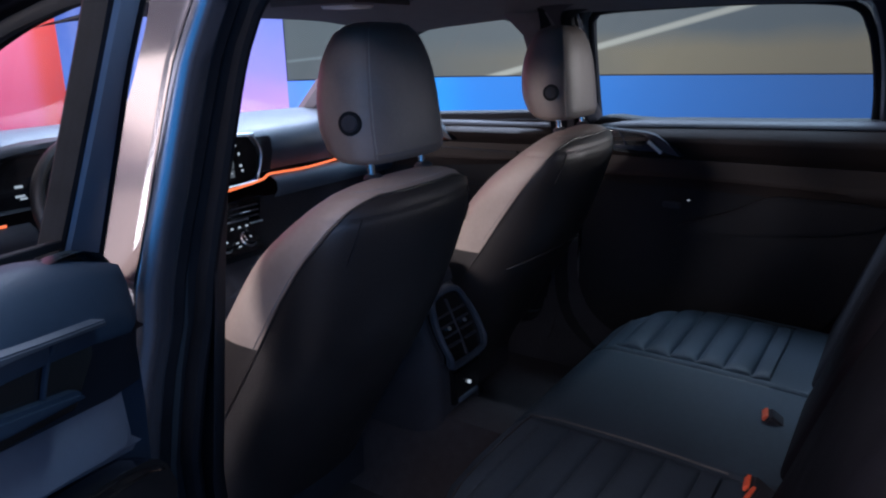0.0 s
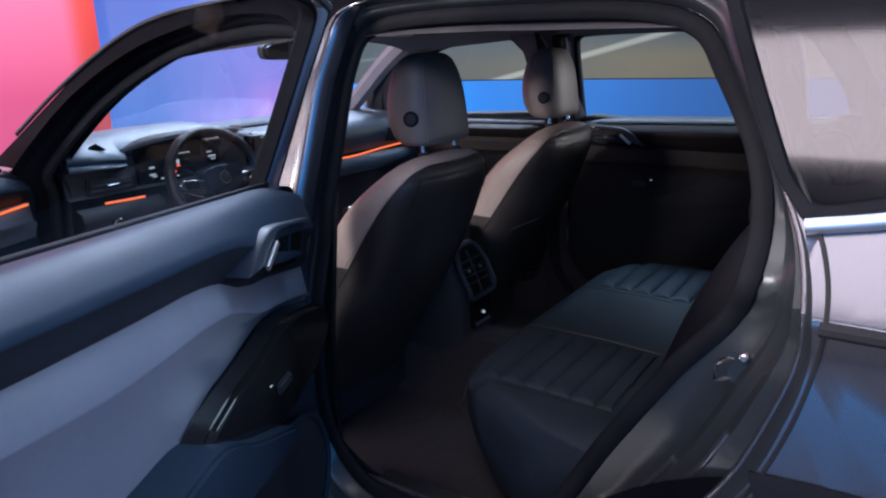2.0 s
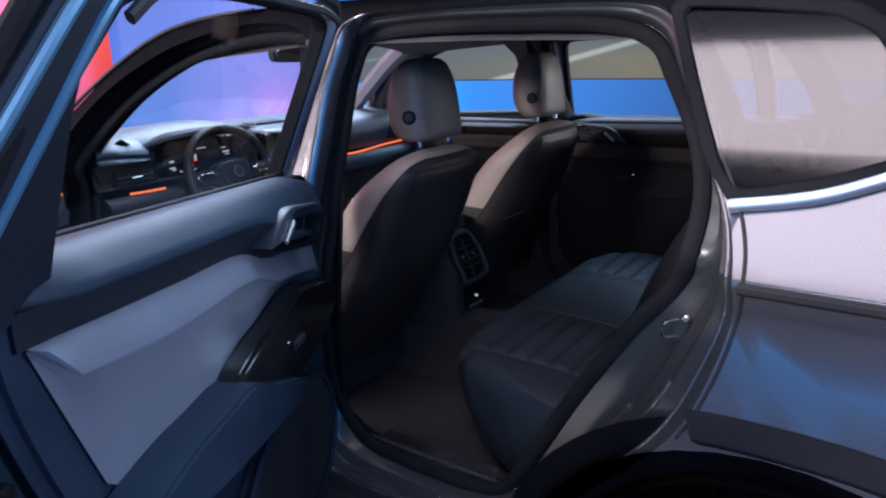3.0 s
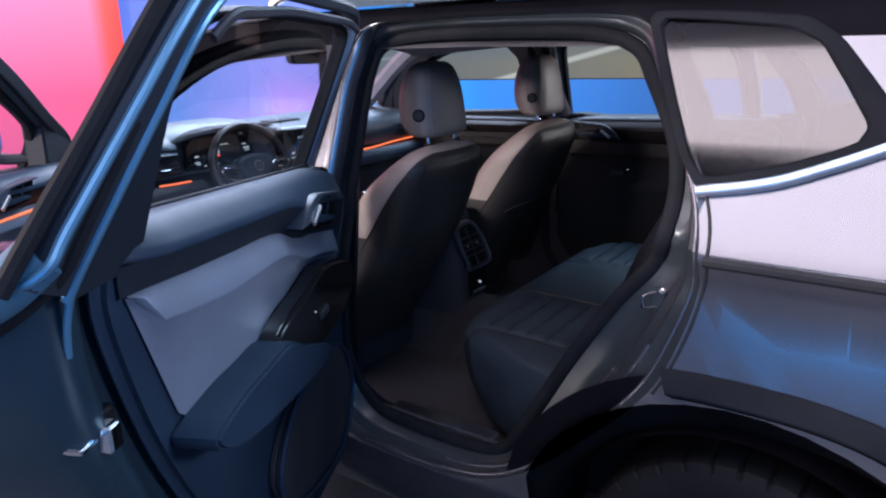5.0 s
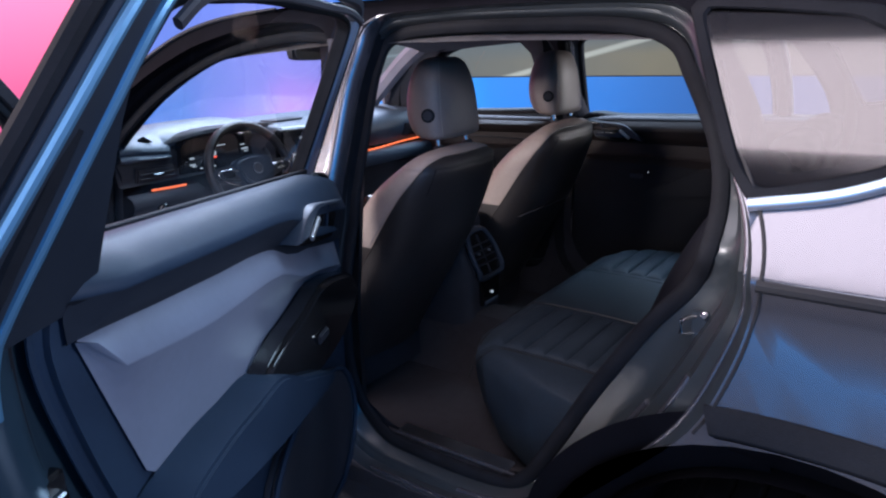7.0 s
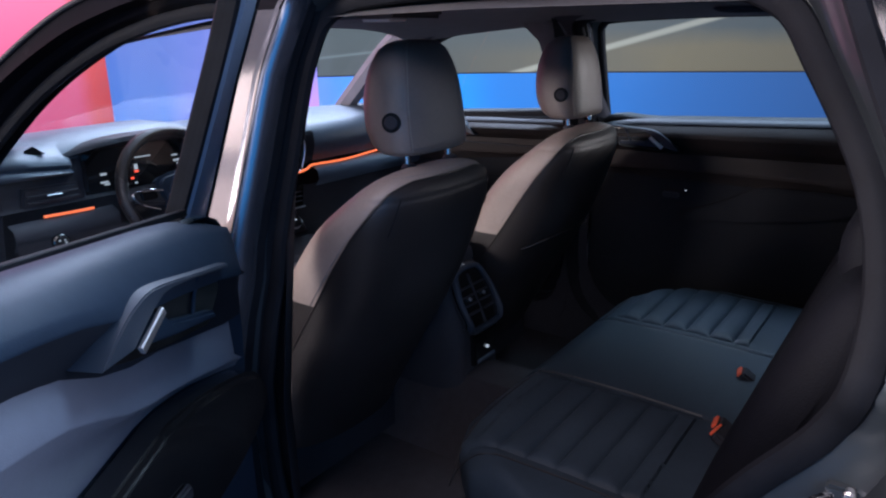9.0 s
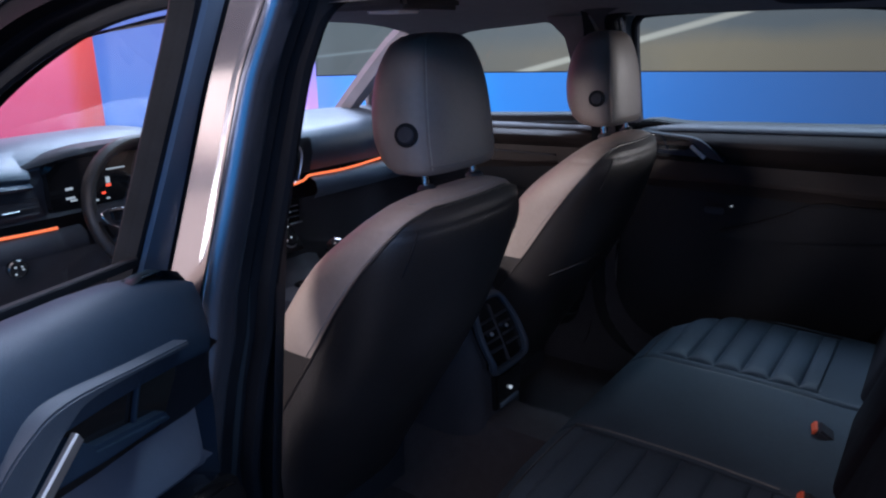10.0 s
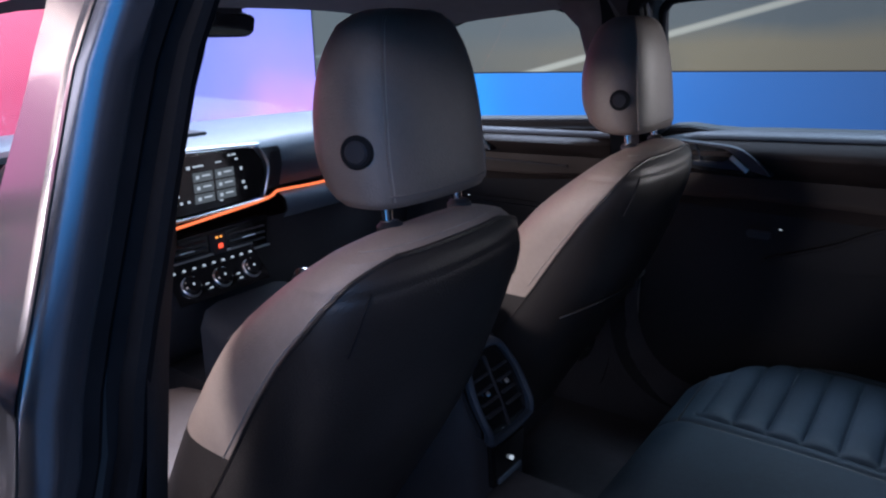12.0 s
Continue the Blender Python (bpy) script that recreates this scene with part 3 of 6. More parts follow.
body = group("body", car)
for sign, label in ((-1, "slate metallic side panel"), (1, "slate metallic side panel")):
    r_out, r_in, f_out, f_in = (REAR_OUT, REAR_IN, FRONT_OUT, FRONT_IN) if sign < 0 else (far(REAR_OUT, 0.0), far(REAR_IN, 0.0), far(FRONT_OUT, 0.1), far(FRONT_IN, 0.1))
    holes = [dense(r_out), dense(f_out), trimmed(QUARTER)]
    sheet = side_sheet(sign, holes)
    bmesh.ops.bisect_plane(sheet, geom=sheet.verts[:] + sheet.edges[:] + sheet.faces[:], plane_co=(0, 0.17, 0), plane_no=(0, 1, 0))
    black = lambda f: f.calc_center_median().z > 1.47 or (f.calc_center_median().y > 0.17 and f.calc_center_median().z > 1.13)
    upper = sheet.copy()
    bmesh.ops.delete(upper, geom=[f for f in upper.faces if not black(f)], context="FACES")
    bmesh.ops.delete(sheet, geom=[f for f in sheet.faces if black(f)], context="FACES")
    rs = part("roof_side", upper, ROOF_BLACK, body, "glossy black roof edge and windscreen pillar", flat=180)
    sp = part("side_panel", sheet, PAINT, body, label, flat=180)
    e = 0.008
    for ob in (rs, sp):
        ob.data.normals_split_custom_set_from_vertices([Vector((sign, -(skin(v.co.z, v.co.y + e) - skin(v.co.z, v.co.y - e)) / (2 * e), -(pressed(v.co.z + e, v.co.y) - pressed(v.co.z - e, v.co.y)) / (2 * e))).normalized() for v in ob.data.vertices])
    ahead = [(y + 0.068 * min(1.0, max(0.0, (y + 0.14) / 0.14)), z) for y, z in r_in] if sign < 0 else r_in
    holes = [dense(ahead), dense([(y - (0.085 if sign > 0 and y < 0.4 and z > 1.3 else 0.0), z) for y, z in f_in]), trimmed(QUARTER)]
    part("side_lining", side_sheet(sign, holes, 0.145, (0.6, 0.85, 1.095, 1.215, 1.4)), TRIM, body, "black inner side lining", flat=30)
    jamb(sign, r_out, r_in, "rear_door_jamb", body)
    jamb(sign, f_out, f_in, "front_door_jamb", body)
    # quarter window
    g, r = trimmed(QUARTER), trimmed(QUARTER_RIM)
    ring = lambda pts, d: [(sign * (skin(z, y) + d), y, z) for y, z in pts]
    part("quarter_rim", loft([ring(r, -0.01), ring(r, 0.003), ring([(a + (c - a) * 0.15, b + (d - b) * 0.15) for (a, b), (c, d) in zip(r, g)], 0.006), ring([(a + (c - a) * 0.8, b + (d - b) * 0.8) for (a, b), (c, d) in zip(r, g)], 0.006), ring(g, 0.0), ring(g, -0.02)], ring=True), RUBBER, body, "black quarter window surround")
    bm = bmesh.new()
    bm.faces.new([bm.verts.new((sign * (skin(z, y) - 0.004), y, z)) for y, z in g])
    for z in np.linspace(1.24, 1.50, 12):
        bmesh.ops.bisect_plane(bm, geom=bm.verts[:] + bm.edges[:] + bm.faces[:], plane_co=(0, 0, z), plane_no=(0, 0, 1))
    for v in bm.verts:
        v.co.x += sign * 0.014 * (1 - ((v.co.z - 1.366) / 0.142) ** 2)
    part("quarter_window", bm, PRIVACY, body, "tinted fixed quarter window")
    ch = [(sign * (skin(z, y) + 0.008), y, z) for y, z in [(p.x, p.y) for p in catmull([(-0.925, 1.203, 0), (-1.04, 1.225, 0), (-1.13, 1.258, 0), (-1.22, 1.298, 0), (-1.34, 1.36, 0)], 6)]]
    part("chrome_strip", sweep(ch, circle(0.011, 12), (1, 0, 0)), BRIGHT, body, "bright chrome strip under the quarter window")
    # shade under the flank's pressed crease, laid on as a dark strip
    cr = [(sign * (skin(1.092, y) - 0.0005), y, 1.0915) for y in (-0.962, -1.1, -1.25, -1.4, -1.55, -1.7)]
    part("crease_shade", sweep(cr, rect(0.019, 0.019, 0.6), (1, 0, 0)), SHELL, body, "dark strip standing in for shade under the flank crease")
    gr = [(sign * (skin(p.y, p.x) + 0.0005), p.x, p.y) for p in catmull([(-0.83, 1.42, 0), (-0.893, 1.285, 0), (-0.950, 1.18, 0), (-0.968, 1.10, 0), (-0.959, 1.016, 0), (-0.942, 0.94, 0), (-0.913, 0.858, 0), (-0.888, 0.81, 0)], 5)]
    part("shut_line", sweep(gr, rect(0.006, 0.005, 0.5), (1, 0, 0)), SHELL, body, "dark shut line round the door opening")
    for dx, z in ((0.775, 0.470), (0.868, 0.408)):
        part("sill_edge", sweep([(sign * dx, y, z + 0.01 * abs(y + 0.27) ** 2) for y in np.linspace(-0.52, -0.03, 8)], circle(0.006, 10), (1, 0, 0)), PAINT, body, "rounded painted sill edge")
    # wheel arch cladding
    for cy in (REAR_AXLE, FRONT_AXLE):
        a0 = 79 if cy == REAR_AXLE else 5
        bow = lambda r, lo, hi: [(cy + (r + 0.02) * math.copysign(abs(math.cos(a)) ** 0.8, math.cos(a)), 0.335 + r * abs(math.sin(a)) ** 0.8) for a in np.radians(np.linspace(lo, hi, 33))]
        outer, lip = bow(0.541, a0, 176), bow(0.405, a0 + 2, 178)
        well = arc(cy, 0.335, 0.40, -42, 222, 44)
        rows = []
        for k, d in ((0.0, -0.010), (0.0, 0.004), (0.04, 0.010), (0.30, 0.020), (0.34, 0.018), (0.38, 0.008), (0.60, -0.022), (0.93, -0.060), (1.0, -0.075), (1.0, -0.13)):
            rows.append([(sign * (skin(max(0.3, a[1] + (b[1] - a[1]) * k), cy) + d), a[0] + (b[0] - a[0]) * k, a[1] + (b[1] - a[1]) * k) for a, b in zip(outer, lip)])
        part("arch_cladding", loft(rows[:6]), CLADDING, body, "dark grey textured wheel arch cladding")
        part("arch_lip", loft(rows[5:]), WELL, body, "black turned-under lip of the wheel arch")
        if cy == REAR_AXLE:
            outer, lip = [arc(cy, 0.335, 0.535, -34 + 118 * i / 20, 0, 1)[0] for i in range(21)], arc(cy, 0.335, 0.40, -36, 84, 20)
            rows = [[(sign * (skin(max(0.3, z), cy) + d), y, z) for y, z in (((a[0] + (b[0] - a[0]) * k), (a[1] + (b[1] - a[1]) * k)) for a, b in zip(outer, lip))] for k, d in ((0.0, -0.018), (0.25, -0.016), (0.45, -0.024), (0.95, -0.060), (1.0, -0.07), (1.0, -0.13))]
            part("arch_front", loft(rows), WELL, body, "black front of the wheel arch")
        part("wheel_well", loft([[(sign * 0.90, y, z) for y, z in well], [(sign * 0.652, y, z) for y, z in well], [(sign * 0.650, cy + (y - cy) * 0.03, 0.335 + (z - 0.335) * 0.03) for y, z in well]]), WELL, body, "black wheel well liner")
    prof = [(sign * 0.80, 0.40), (sign * 0.875, 0.40), (sign * 0.90, 0.375), (sign * 0.905, 0.33), (sign * 0.88, 0.27), (sign * 0.80, 0.25)]
    part("sill", loft([[(x, y, z) for x, z in prof] for y in (-0.66, -0.5, 0.0, 0.5, 1.0, 1.22)], ring=True, caps=True), CLADDING, body, "dark plastic sill cladding")
    part("scuff_plate", box(*sorted((sign * 0.71, sign * 0.79)), -0.42, -0.08, 0.452, 0.462, 0.004), SATIN, body, "brushed sill scuff plate")
    drip = [(sign * (skin(z, y) + 0.006), y, z) for y, z in ((p.x, p.y) for p in catmull([(1.10, 1.215, 0), (0.98, 1.335, 0), (0.84, 1.44, 0), (0.70, 1.505, 0), (0.52, 1.54, 0), (0.38, 1.55, 0)], 6))]
    part("roof_edge_strip", sweep(drip, circle(0.006, 10), (1, 0, 0)), TRIM, body, "dark strip along the roof edge")
    # roof rail
    rail = catmull([(sign * 0.60, 0.45, 1.575), (sign * 0.60, 0.38, 1.615), (sign * 0.60, 0.0, 1.64), (sign * 0.59, -0.6, 1.645), (sign * 0.57, -1.15, 1.62), (sign * 0.565, -1.25, 1.58)], 5)
    part("roof_rail", sweep(rail, rect(0.03, 0.022, 0.6), (1, 0, 0)), SATIN, body, "satin roof rail")

# roof skin, headliner, bonnet, tail
ROOF_Y = [0.74, 0.55, 0.2, -0.3, -0.8, -1.2, -1.40]
ROOF_Z = [1.50, 1.55, 1.578, 1.585, 1.578, 1.56, 1.54]
part("roof", loft([[(0.665 * s, y + (0.10 * (1 - s * s) if y > 0.6 else 0), z + 0.035 * (1 - abs(s) ** 2.5) - 0.015 * abs(s) ** 6) for s in np.linspace(-1, 1, 15)] for y, z in zip(ROOF_Y, ROOF_Z)]), GLOSS, body, "glossy black roof panel")
part("headliner", loft([[(0.62 * s, y, z - 0.065 - 0.055 * abs(s) ** 4) for s in np.linspace(-1, 1, 15)] for y, z in zip([0.80, 0.55, 0.2, -0.3, -0.8, -1.2, -1.45], [1.52, 1.548, 1.575, 1.58, 1.575, 1.56, 1.52])]), LINER, body, "dark cloth headliner")
part("bonnet", loft([[(skin(1.0, y) * s * 0.98, y, z - 0.05 * abs(s) ** 3) for s in np.linspace(-1, 1, 11)] for y, z in ((1.28, 1.10), (1.5, 1.10), (1.9, 1.045), (2.25, 0.93), (2.40, 0.78), (2.43, 0.5), (2.35, 0.3))]), PAINT, body, "slate bonnet and nose")
part("tailgate", loft([[(skin(min(z, 1.5), y) * s, y - 0.06 * (1 - s * s), z) for s in np.linspace(-1, 1, 11)] for y, z in ((-1.46, 1.50), (-1.50, 1.47))]), PAINT, body, "slate tailgate top")
part("tailgate_lower", loft([[(skin(z, y) * s, y - 0.05 * (1 - s * s), z) for s in np.linspace(-1, 1, 11)] for y, z in ((-1.70, 1.20), (-1.82, 1.05), (-1.90, 0.85), (-1.90, 0.55), (-1.80, 0.34), (-1.75, 0.28))]), PAINT, body, "slate tailgate and rear bumper")
part("rear_window", loft([[(skin(z, y) * s, y - 0.05 * (1 - s * s), z) for s in np.linspace(-1, 1, 11)] for y, z in ((-1.50, 1.47), (-1.70, 1.20))]), PRIVACY, body, "tinted rear window")
part("floor_pan", box(-0.86, 0.86, -1.85, 2.3, 0.24, 0.29, 0.01), SHELL, body, "black underbody")
part("windscreen", loft([[(w * s, y + b * (1 - s * s), z) for s in np.linspace(-1, 1, 13)] for y, z, w, b in ((0.80, 1.49, 0.575, 0.10), (1.05, 1.33, 0.64, 0.14), (1.30, 1.16, 0.70, 0.18), (1.38, 1.10, 0.72, 0.2))]), GLASS, body, "clear windscreen")
for sign in (-1, 1):
    pil = catmull([(sign * 0.575, 0.74, 1.475), (sign * 0.625, 0.92, 1.38), (sign * 0.68, 1.12, 1.24), (sign * 0.735, 1.32, 1.09)], 5)
    part("windscreen_pillar", sweep(pil, rect(0.075, 0.06, 0.7), (sign, 0.6, 0)), LINER if sign < 0 else PILLAR_LIT, body, "cloth-covered windscreen pillar" if sign < 0 else "far windscreen pillar trim, lightened as if lit")
# floor inside
part("carpet", loft([[(x, y, 0.33 + 0.20 * math.exp(-(x / 0.14) ** 4)) for x in np.linspace(-0.76, 0.76, 25)] for y in np.linspace(-0.75, 1.2, 12)]), CARPET, body, "black floor carpet with centre tunnel")
part("bulkhead", loft([[(x, y, z) for x in np.linspace(-0.76, 0.76, 3)] for y, z in ((1.18, 0.33), (1.3, 0.6), (1.36, 1.09))]), CARPET, body, "black footwell bulkhead")
part("rear_inner_wall", loft([[(x, y, z) for x in np.linspace(-0.8, 0.8, 3)] for y, z in ((-1.0, 0.34), (-1.7, 0.6), (-1.66, 1.15))]), CARPET, body, "black boot lining")


def wheel(sign, cy):
    """Road wheel: treaded tyre, rim with spokes and hub."""
    w = group("wheel", car)
    xc = sign * 0.762
    prof = [(-0.105, 0.22), (-0.116, 0.28), (-0.108, 0.325), (-0.092, 0.340), (-0.04, 0.345), (0.04, 0.345), (0.085, 0.342), (0.100, 0.334), (0.108, 0.320), (0.116, 0.285), (0.112, 0.25), (0.105, 0.22)]
    n = 288
    rows = []
    for i in range(n):
        a = 2 * math.pi * i / n
        cut = 0.008 if i % 8 == 0 else 0.0
        rows.append([(xc + sign * x, cy + (r - (cut if r > 0.318 else 0)) * math.sin(a), 0.345 + (r - (cut if r > 0.318 else 0)) * math.cos(a)) for x, r in prof])
    tyre = loft(rows, loop=True)
    for v in tyre.verts:
        v.co.y, v.co.z = cy + (v.co.y - cy) * 0.965, 0.333 + (v.co.z - 0.345) * 0.965
    part("tyre", tyre, TYRE, w, "black treaded tyre", flat=25)
    prof = [(-0.10, 0.222), (-0.05, 0.205), (0.06, 0.205), (0.10, 0.222), (0.106, 0.226), (0.104, 0.212), (0.07, 0.20)]
    part("rim", loft([[(xc + sign * x, cy + r * math.sin(2 * math.pi * i / 48), 0.345 + r * math.cos(2 * math.pi * i / 48)) for x, r in prof] for i in range(48)], loop=True), ALLOY, w, "grey alloy rim")
    for i in range(5):
        a = 2 * math.pi * i / 5
        d, e = Vector((0, math.sin(a), math.cos(a))), Vector((0, math.cos(a), -math.sin(a)))
        c = Vector((xc + sign * 0.085, cy, 0.345))
        rows = [[c + d * r + e * s * wd + Vector((sign * (dx + dz), 0, 0)) for s, dz in ((-1, -0.02), (-0.8, 0.0), (0.8, 0.0), (1, -0.02))] for r, wd, dx in ((0.03, 0.03, 0.0), (0.10, 0.022, 0.008), (0.17, 0.026, 0.008), (0.212, 0.04, 0.0))]
        part("spoke", loft(rows, ring=True, caps=True), ALLOY, w)
    part("hub_cap", rod((xc + sign * 0.06, cy, 0.345), (xc + sign * 0.1, cy, 0.345), 0.045, 20, 0.006), GLOSS, w, "black hub cap")


for sign in (-1, 1):
    for cy in (REAR_AXLE, FRONT_AXLE):
        wheel(sign, cy)
# striker on the near-side rear jamb
st = group("door_striker", car)
tagged(st, label="bare metal door striker on the painted opening")
part("striker_plate", box(-0.818, -0.804, -0.868, -0.838, 0.925, 0.985, 0.003), PAINT_SHADED, st, "painted striker plate")
part("striker_loop", sweep([(-0.808, -0.850, 0.974), (-0.832, -0.832, 0.974), (-0.840, -0.826, 0.970), (-0.840, -0.826, 0.946), (-0.832, -0.832, 0.942), (-0.808, -0.850, 0.942)], rect(0.0075, 0.006, 0.5), (0, 0, 1)), CHROME, st, "bright striker loop")
for z in (0.932, 0.980):
    part("striker_bolt", rod((-0.810, -0.860, z), (-0.824, -0.860, z), 0.0065, 12, 0.002), CHROME, st, "bright bolt head")

# ---- doors ----


def outline_path(pts, n=4):
    return [(p.x, p.y) for p in catmull([(a, b, 0) for a, b in pts], n, True)]


def lean(z):
    return -0.08 + 0.45 * (z - 1.2)


def door(name, m, shell, panel, frame_path, glass_path, label, belt, insert_mat, lines, slim=False, ledge=False):
    """A door in its own plane: u away from the hinge, y towards the cabin, z up."""
    d = group(name, car)
    tagged(d, label=label)
    P = lambda nm, bm, mat, lb="", flat=35: part(nm, bm, mat, d, lb, m, flat)
    tip_in = lambda u, z: lean(z) + (0.056 * min(1.0, max(0.0, (u - 0.10) / 0.75)) if slim else 0.0)
    if slim:
        ring = outline_path(shell, 6)
        flare = lambda e: [(u + e * 1.0 * (lambda q: q * q * (3 - 2 * q))(min(1.0, max(0.0, (u - 0.55) / 0.4))), z - 0.25 * e * max(0.0, (0.9 - z) / 0.4)) for u, z in ring]
        rows = [[(u, n, z - 1.2 * max(0.0, -0.035 - n) * min(1.0, max(0.0, (z - 1.0) / 0.15)) * min(1.0, max(0.0, (1.0 - u) / 0.15))) for u, z in flare(e)] for n, e in ((-0.028, -0.040), (-0.016, -0.022), (-0.010, -0.006), (-0.012, 0.008), (-0.022, 0.030), (-0.045, 0.046), (-0.080, 0.058), (-0.120, 0.068), (-0.160, 0.076), (-0.180, 0.070))]
        P("door_shell", loft(rows, ring=True, caps=True), DOOR_SHADED, "slate door shell, paint darkened for low light", 50)
        lip = [(1.01, 0.075, 1.40), (1.06, 0.036, 1.30), (1.078, 0.012, 1.25), (1.090, -0.025, 1.216), (1.105, -0.065, 1.19), (1.118, -0.12, 1.165), (1.125, -0.17, 1.145)]
        P("edge_seal", sweep(catmull(lip, 5), circle(0.012, 8), (1, 0, 0)), RUBBER, "black rubber seal over the door edge")
    else:
        P("door_shell", slab(outline_path(shell, 4), -0.145, -0.028, 0.034, 5), PAINT_SHADED, "slate painted door shell")
    P("door_seal", sweep([(u, -0.026, z) for u, z in outline_path([(a + (0.5 - a) * 0.035, b + (0.85 - b) * 0.03) for a, b in shell], 4)], circle(0.011, 8), (0, 1, 0), True), RUBBER, "black rubber seal")
    P("trim_panel", slab(outline_path(panel, 4), -0.03, 0.0, 0.014, 3), TRIM_SHADED if ledge else PANEL, "dark grey moulded door trim")
    b0, b1 = belt
    bz = lambda u: b0[1] + (b1[1] - b0[1]) * (u - b0[0]) / (b1[0] - b0[0])
    us = np.linspace(b0[0], b1[0], 18)
    lo = lambda u: float(np.interp(u, [p[0] for p in lines["pad"]], [p[1] for p in lines["pad"]]))
    # padded shoulder under the window
    rows, under = [], []
    for u in us:
        e = min(1.0, (b1[0] - u) / 0.03 + 0.25, (u - b0[0]) / 0.02 + 0.3)
        t, q = bz(u), lo(u)
        t -= 0.9 * max(0.0, 0.22 - u) ** 2
        h = t - q
        rows.append([(u, -0.06, t - 0.012), (u, -0.03, t), (u, 0.0, t - 0.005), (u, 0.018 * e, t - 0.018), (u, 0.034 * e, t - 0.34 * h), (u, 0.041 * e, t - 0.46 * h), (u, 0.040 * e, t - 0.50 * h), (u, 0.020, t - 0.53 * h)])
        under.append([(u, 0.036 * e, t - 0.50 * h), (u, 0.034 * e, t - 0.56 * h), (u, 0.022 * e, t - 0.74 * h), (u, 0.006, q), (u, -0.01, q - 0.004)])
    P("shoulder_pad", loft(rows), INSERT_SHADED if ledge else PANEL, "soft padded door shoulder", 50)
    # down-facing half of the pad, its shade put into a darker colour
    P("shoulder_lower", loft(under), INSERT_SHADED if ledge else LOWER, "underside of the shoulder, darkened for shade", 50)
    if ledge:
        # added strip over the shoulder top, paler in place of the screens' reflection
        rows = [[(u, n, bz(u) - 0.9 * max(0.0, 0.22 - u) ** 2 + dz) for n, dz in ((-0.05, 0.004), (-0.02, 0.004), (0.004, 0.000), (0.012, -0.006), (0.015, -0.012), (0.012, -0.016))] for u in us]
        P("window_ledge", loft(rows), LEDGE, "shoulder top under the window, lightened for reflected light", 60)
        edge = [Vector((u - 0.036, lean(z) + 0.03, z)) for u, z in frame_path[:5]]
        # added strip: the lit edge of the pillar as a pale colour
        P("pillar_sheen", sweep(catmull(edge, 5), rect(0.022, 0.014, 0.6), (0, 1, -0.3)), PILLAR_LIT, "added pale strip standing in for light along the pillar")
    P("belt_seal", sweep([(u, -0.064, bz(u) - 0.008) for u in us], rect(0.010, 0.010), (0, 1, 0)), RUBBER, "black belt seal")
    # insert below the shoulder
    bot = lambda u: float(np.interp(u, [p[0] for p in lines["insert"]], [p[1] for p in lines["insert"]]))
    rows = []
    u1 = lines["insert"][-1][0]
    for u in np.linspace(lines["pad"][0][0], u1, 22):
        t, q = lo(u) + 0.002, bot(u)
        k = max(t - q, 0.005)
        brk = min(float(np.interp(u, [0.1, 0.31, 0.54, 0.73, 0.94], [0.055, 0.045, 0.047, 0.055, 0.045])), 0.75 * k)
        w = 0.3 if ledge else min(1.0, 0.15 + (u - lines["pad"][0][0]) / 0.06)
        rows.append([(u, 0.002, t), (u, 0.008 * w, t - 0.004), (u, 0.030 * w, t - brk * 0.92), (u, 0.029 * w, t - brk), (u, 0.016, t - brk - 0.25 * (k - brk)), (u, 0.008, t - brk - 0.6 * (k - brk)), (u, 0.004, q)])
    P("insert", loft(rows), insert_mat, "door insert darkened for shade" if ledge else "smooth light door insert", 60)
    # armrest with switch panel
    if "armrest" in lines:
        P("armrest", slab(outline_path(lines["armrest"], 4), 0.0, 0.030 if ledge else 0.075, 0.012 if ledge else 0.028, 4), TRIM_SHADED if ledge else PANEL, "padded door armrest", 60)
        if not ledge:
            P("switch_panel", slab(outline_path(lines["plate"], 4), 0.0, 0.048, 0.010, 3), GLOSS, "black switch panel")
        um, zm = lines["switch"]
        P("window_switch", box(um - 0.04, um + 0.015, 0.046, 0.056, zm - 0.014, zm + 0.006, 0.004), TRIM, "black window switch")
        P("switch_light", box(um + 0.03, um + 0.037, 0.046, 0.0495, zm + 0.012, zm + 0.0145, 0.001, 1), WHITE_ICON, "tiny lit switch symbol")
    if "armrest" in lines and not ledge:
        P("pull_pocket", slab(outline_path(lines["pocket"], 3), 0.0, 0.022, 0.008, 2), TRIM, "dark lower door pocket")
        P("pocket_edge", sweep([(u, 0.026, z) for u, z in outline_path(lines["pocket"], 3)], circle(0.006, 6), (0, 1, 0), True), PANEL, "pocket rim")
    # inner release
    hu, hz, hs, hk = lines["handle"]
    put = lambda pts: [(hu + (a - 0.29) * hs, hz + (b - 1.135 - hk * (a - 0.29)) * hs) for a, b in pts]
    cup = put([(0.39, 1.124), (0.357, 1.146), (0.336, 1.158), (0.307, 1.166), (0.235, 1.157), (0.165, 1.142), (0.172, 1.115), (0.205, 1.080), (0.29, 1.092), (0.36, 1.105), (0.415, 1.120)])
    P("release_cup", slab(cup, 0.0, 0.0365, 0.003, 2), GLOSS, "dark release recess")
    bow = lambda pts: [(p.x, p.y) for p in catmull([(a, b, 0) for a, b in pts], 5)]
    crescent = put(bow([(0.432, 1.126), (0.404, 1.148), (0.369, 1.167), (0.326, 1.174), (0.235, 1.160), (0.165, 1.149)]) + bow([(0.165, 1.143), (0.235, 1.155), (0.302, 1.163), (0.330, 1.156), (0.352, 1.144), (0.380, 1.126)]))
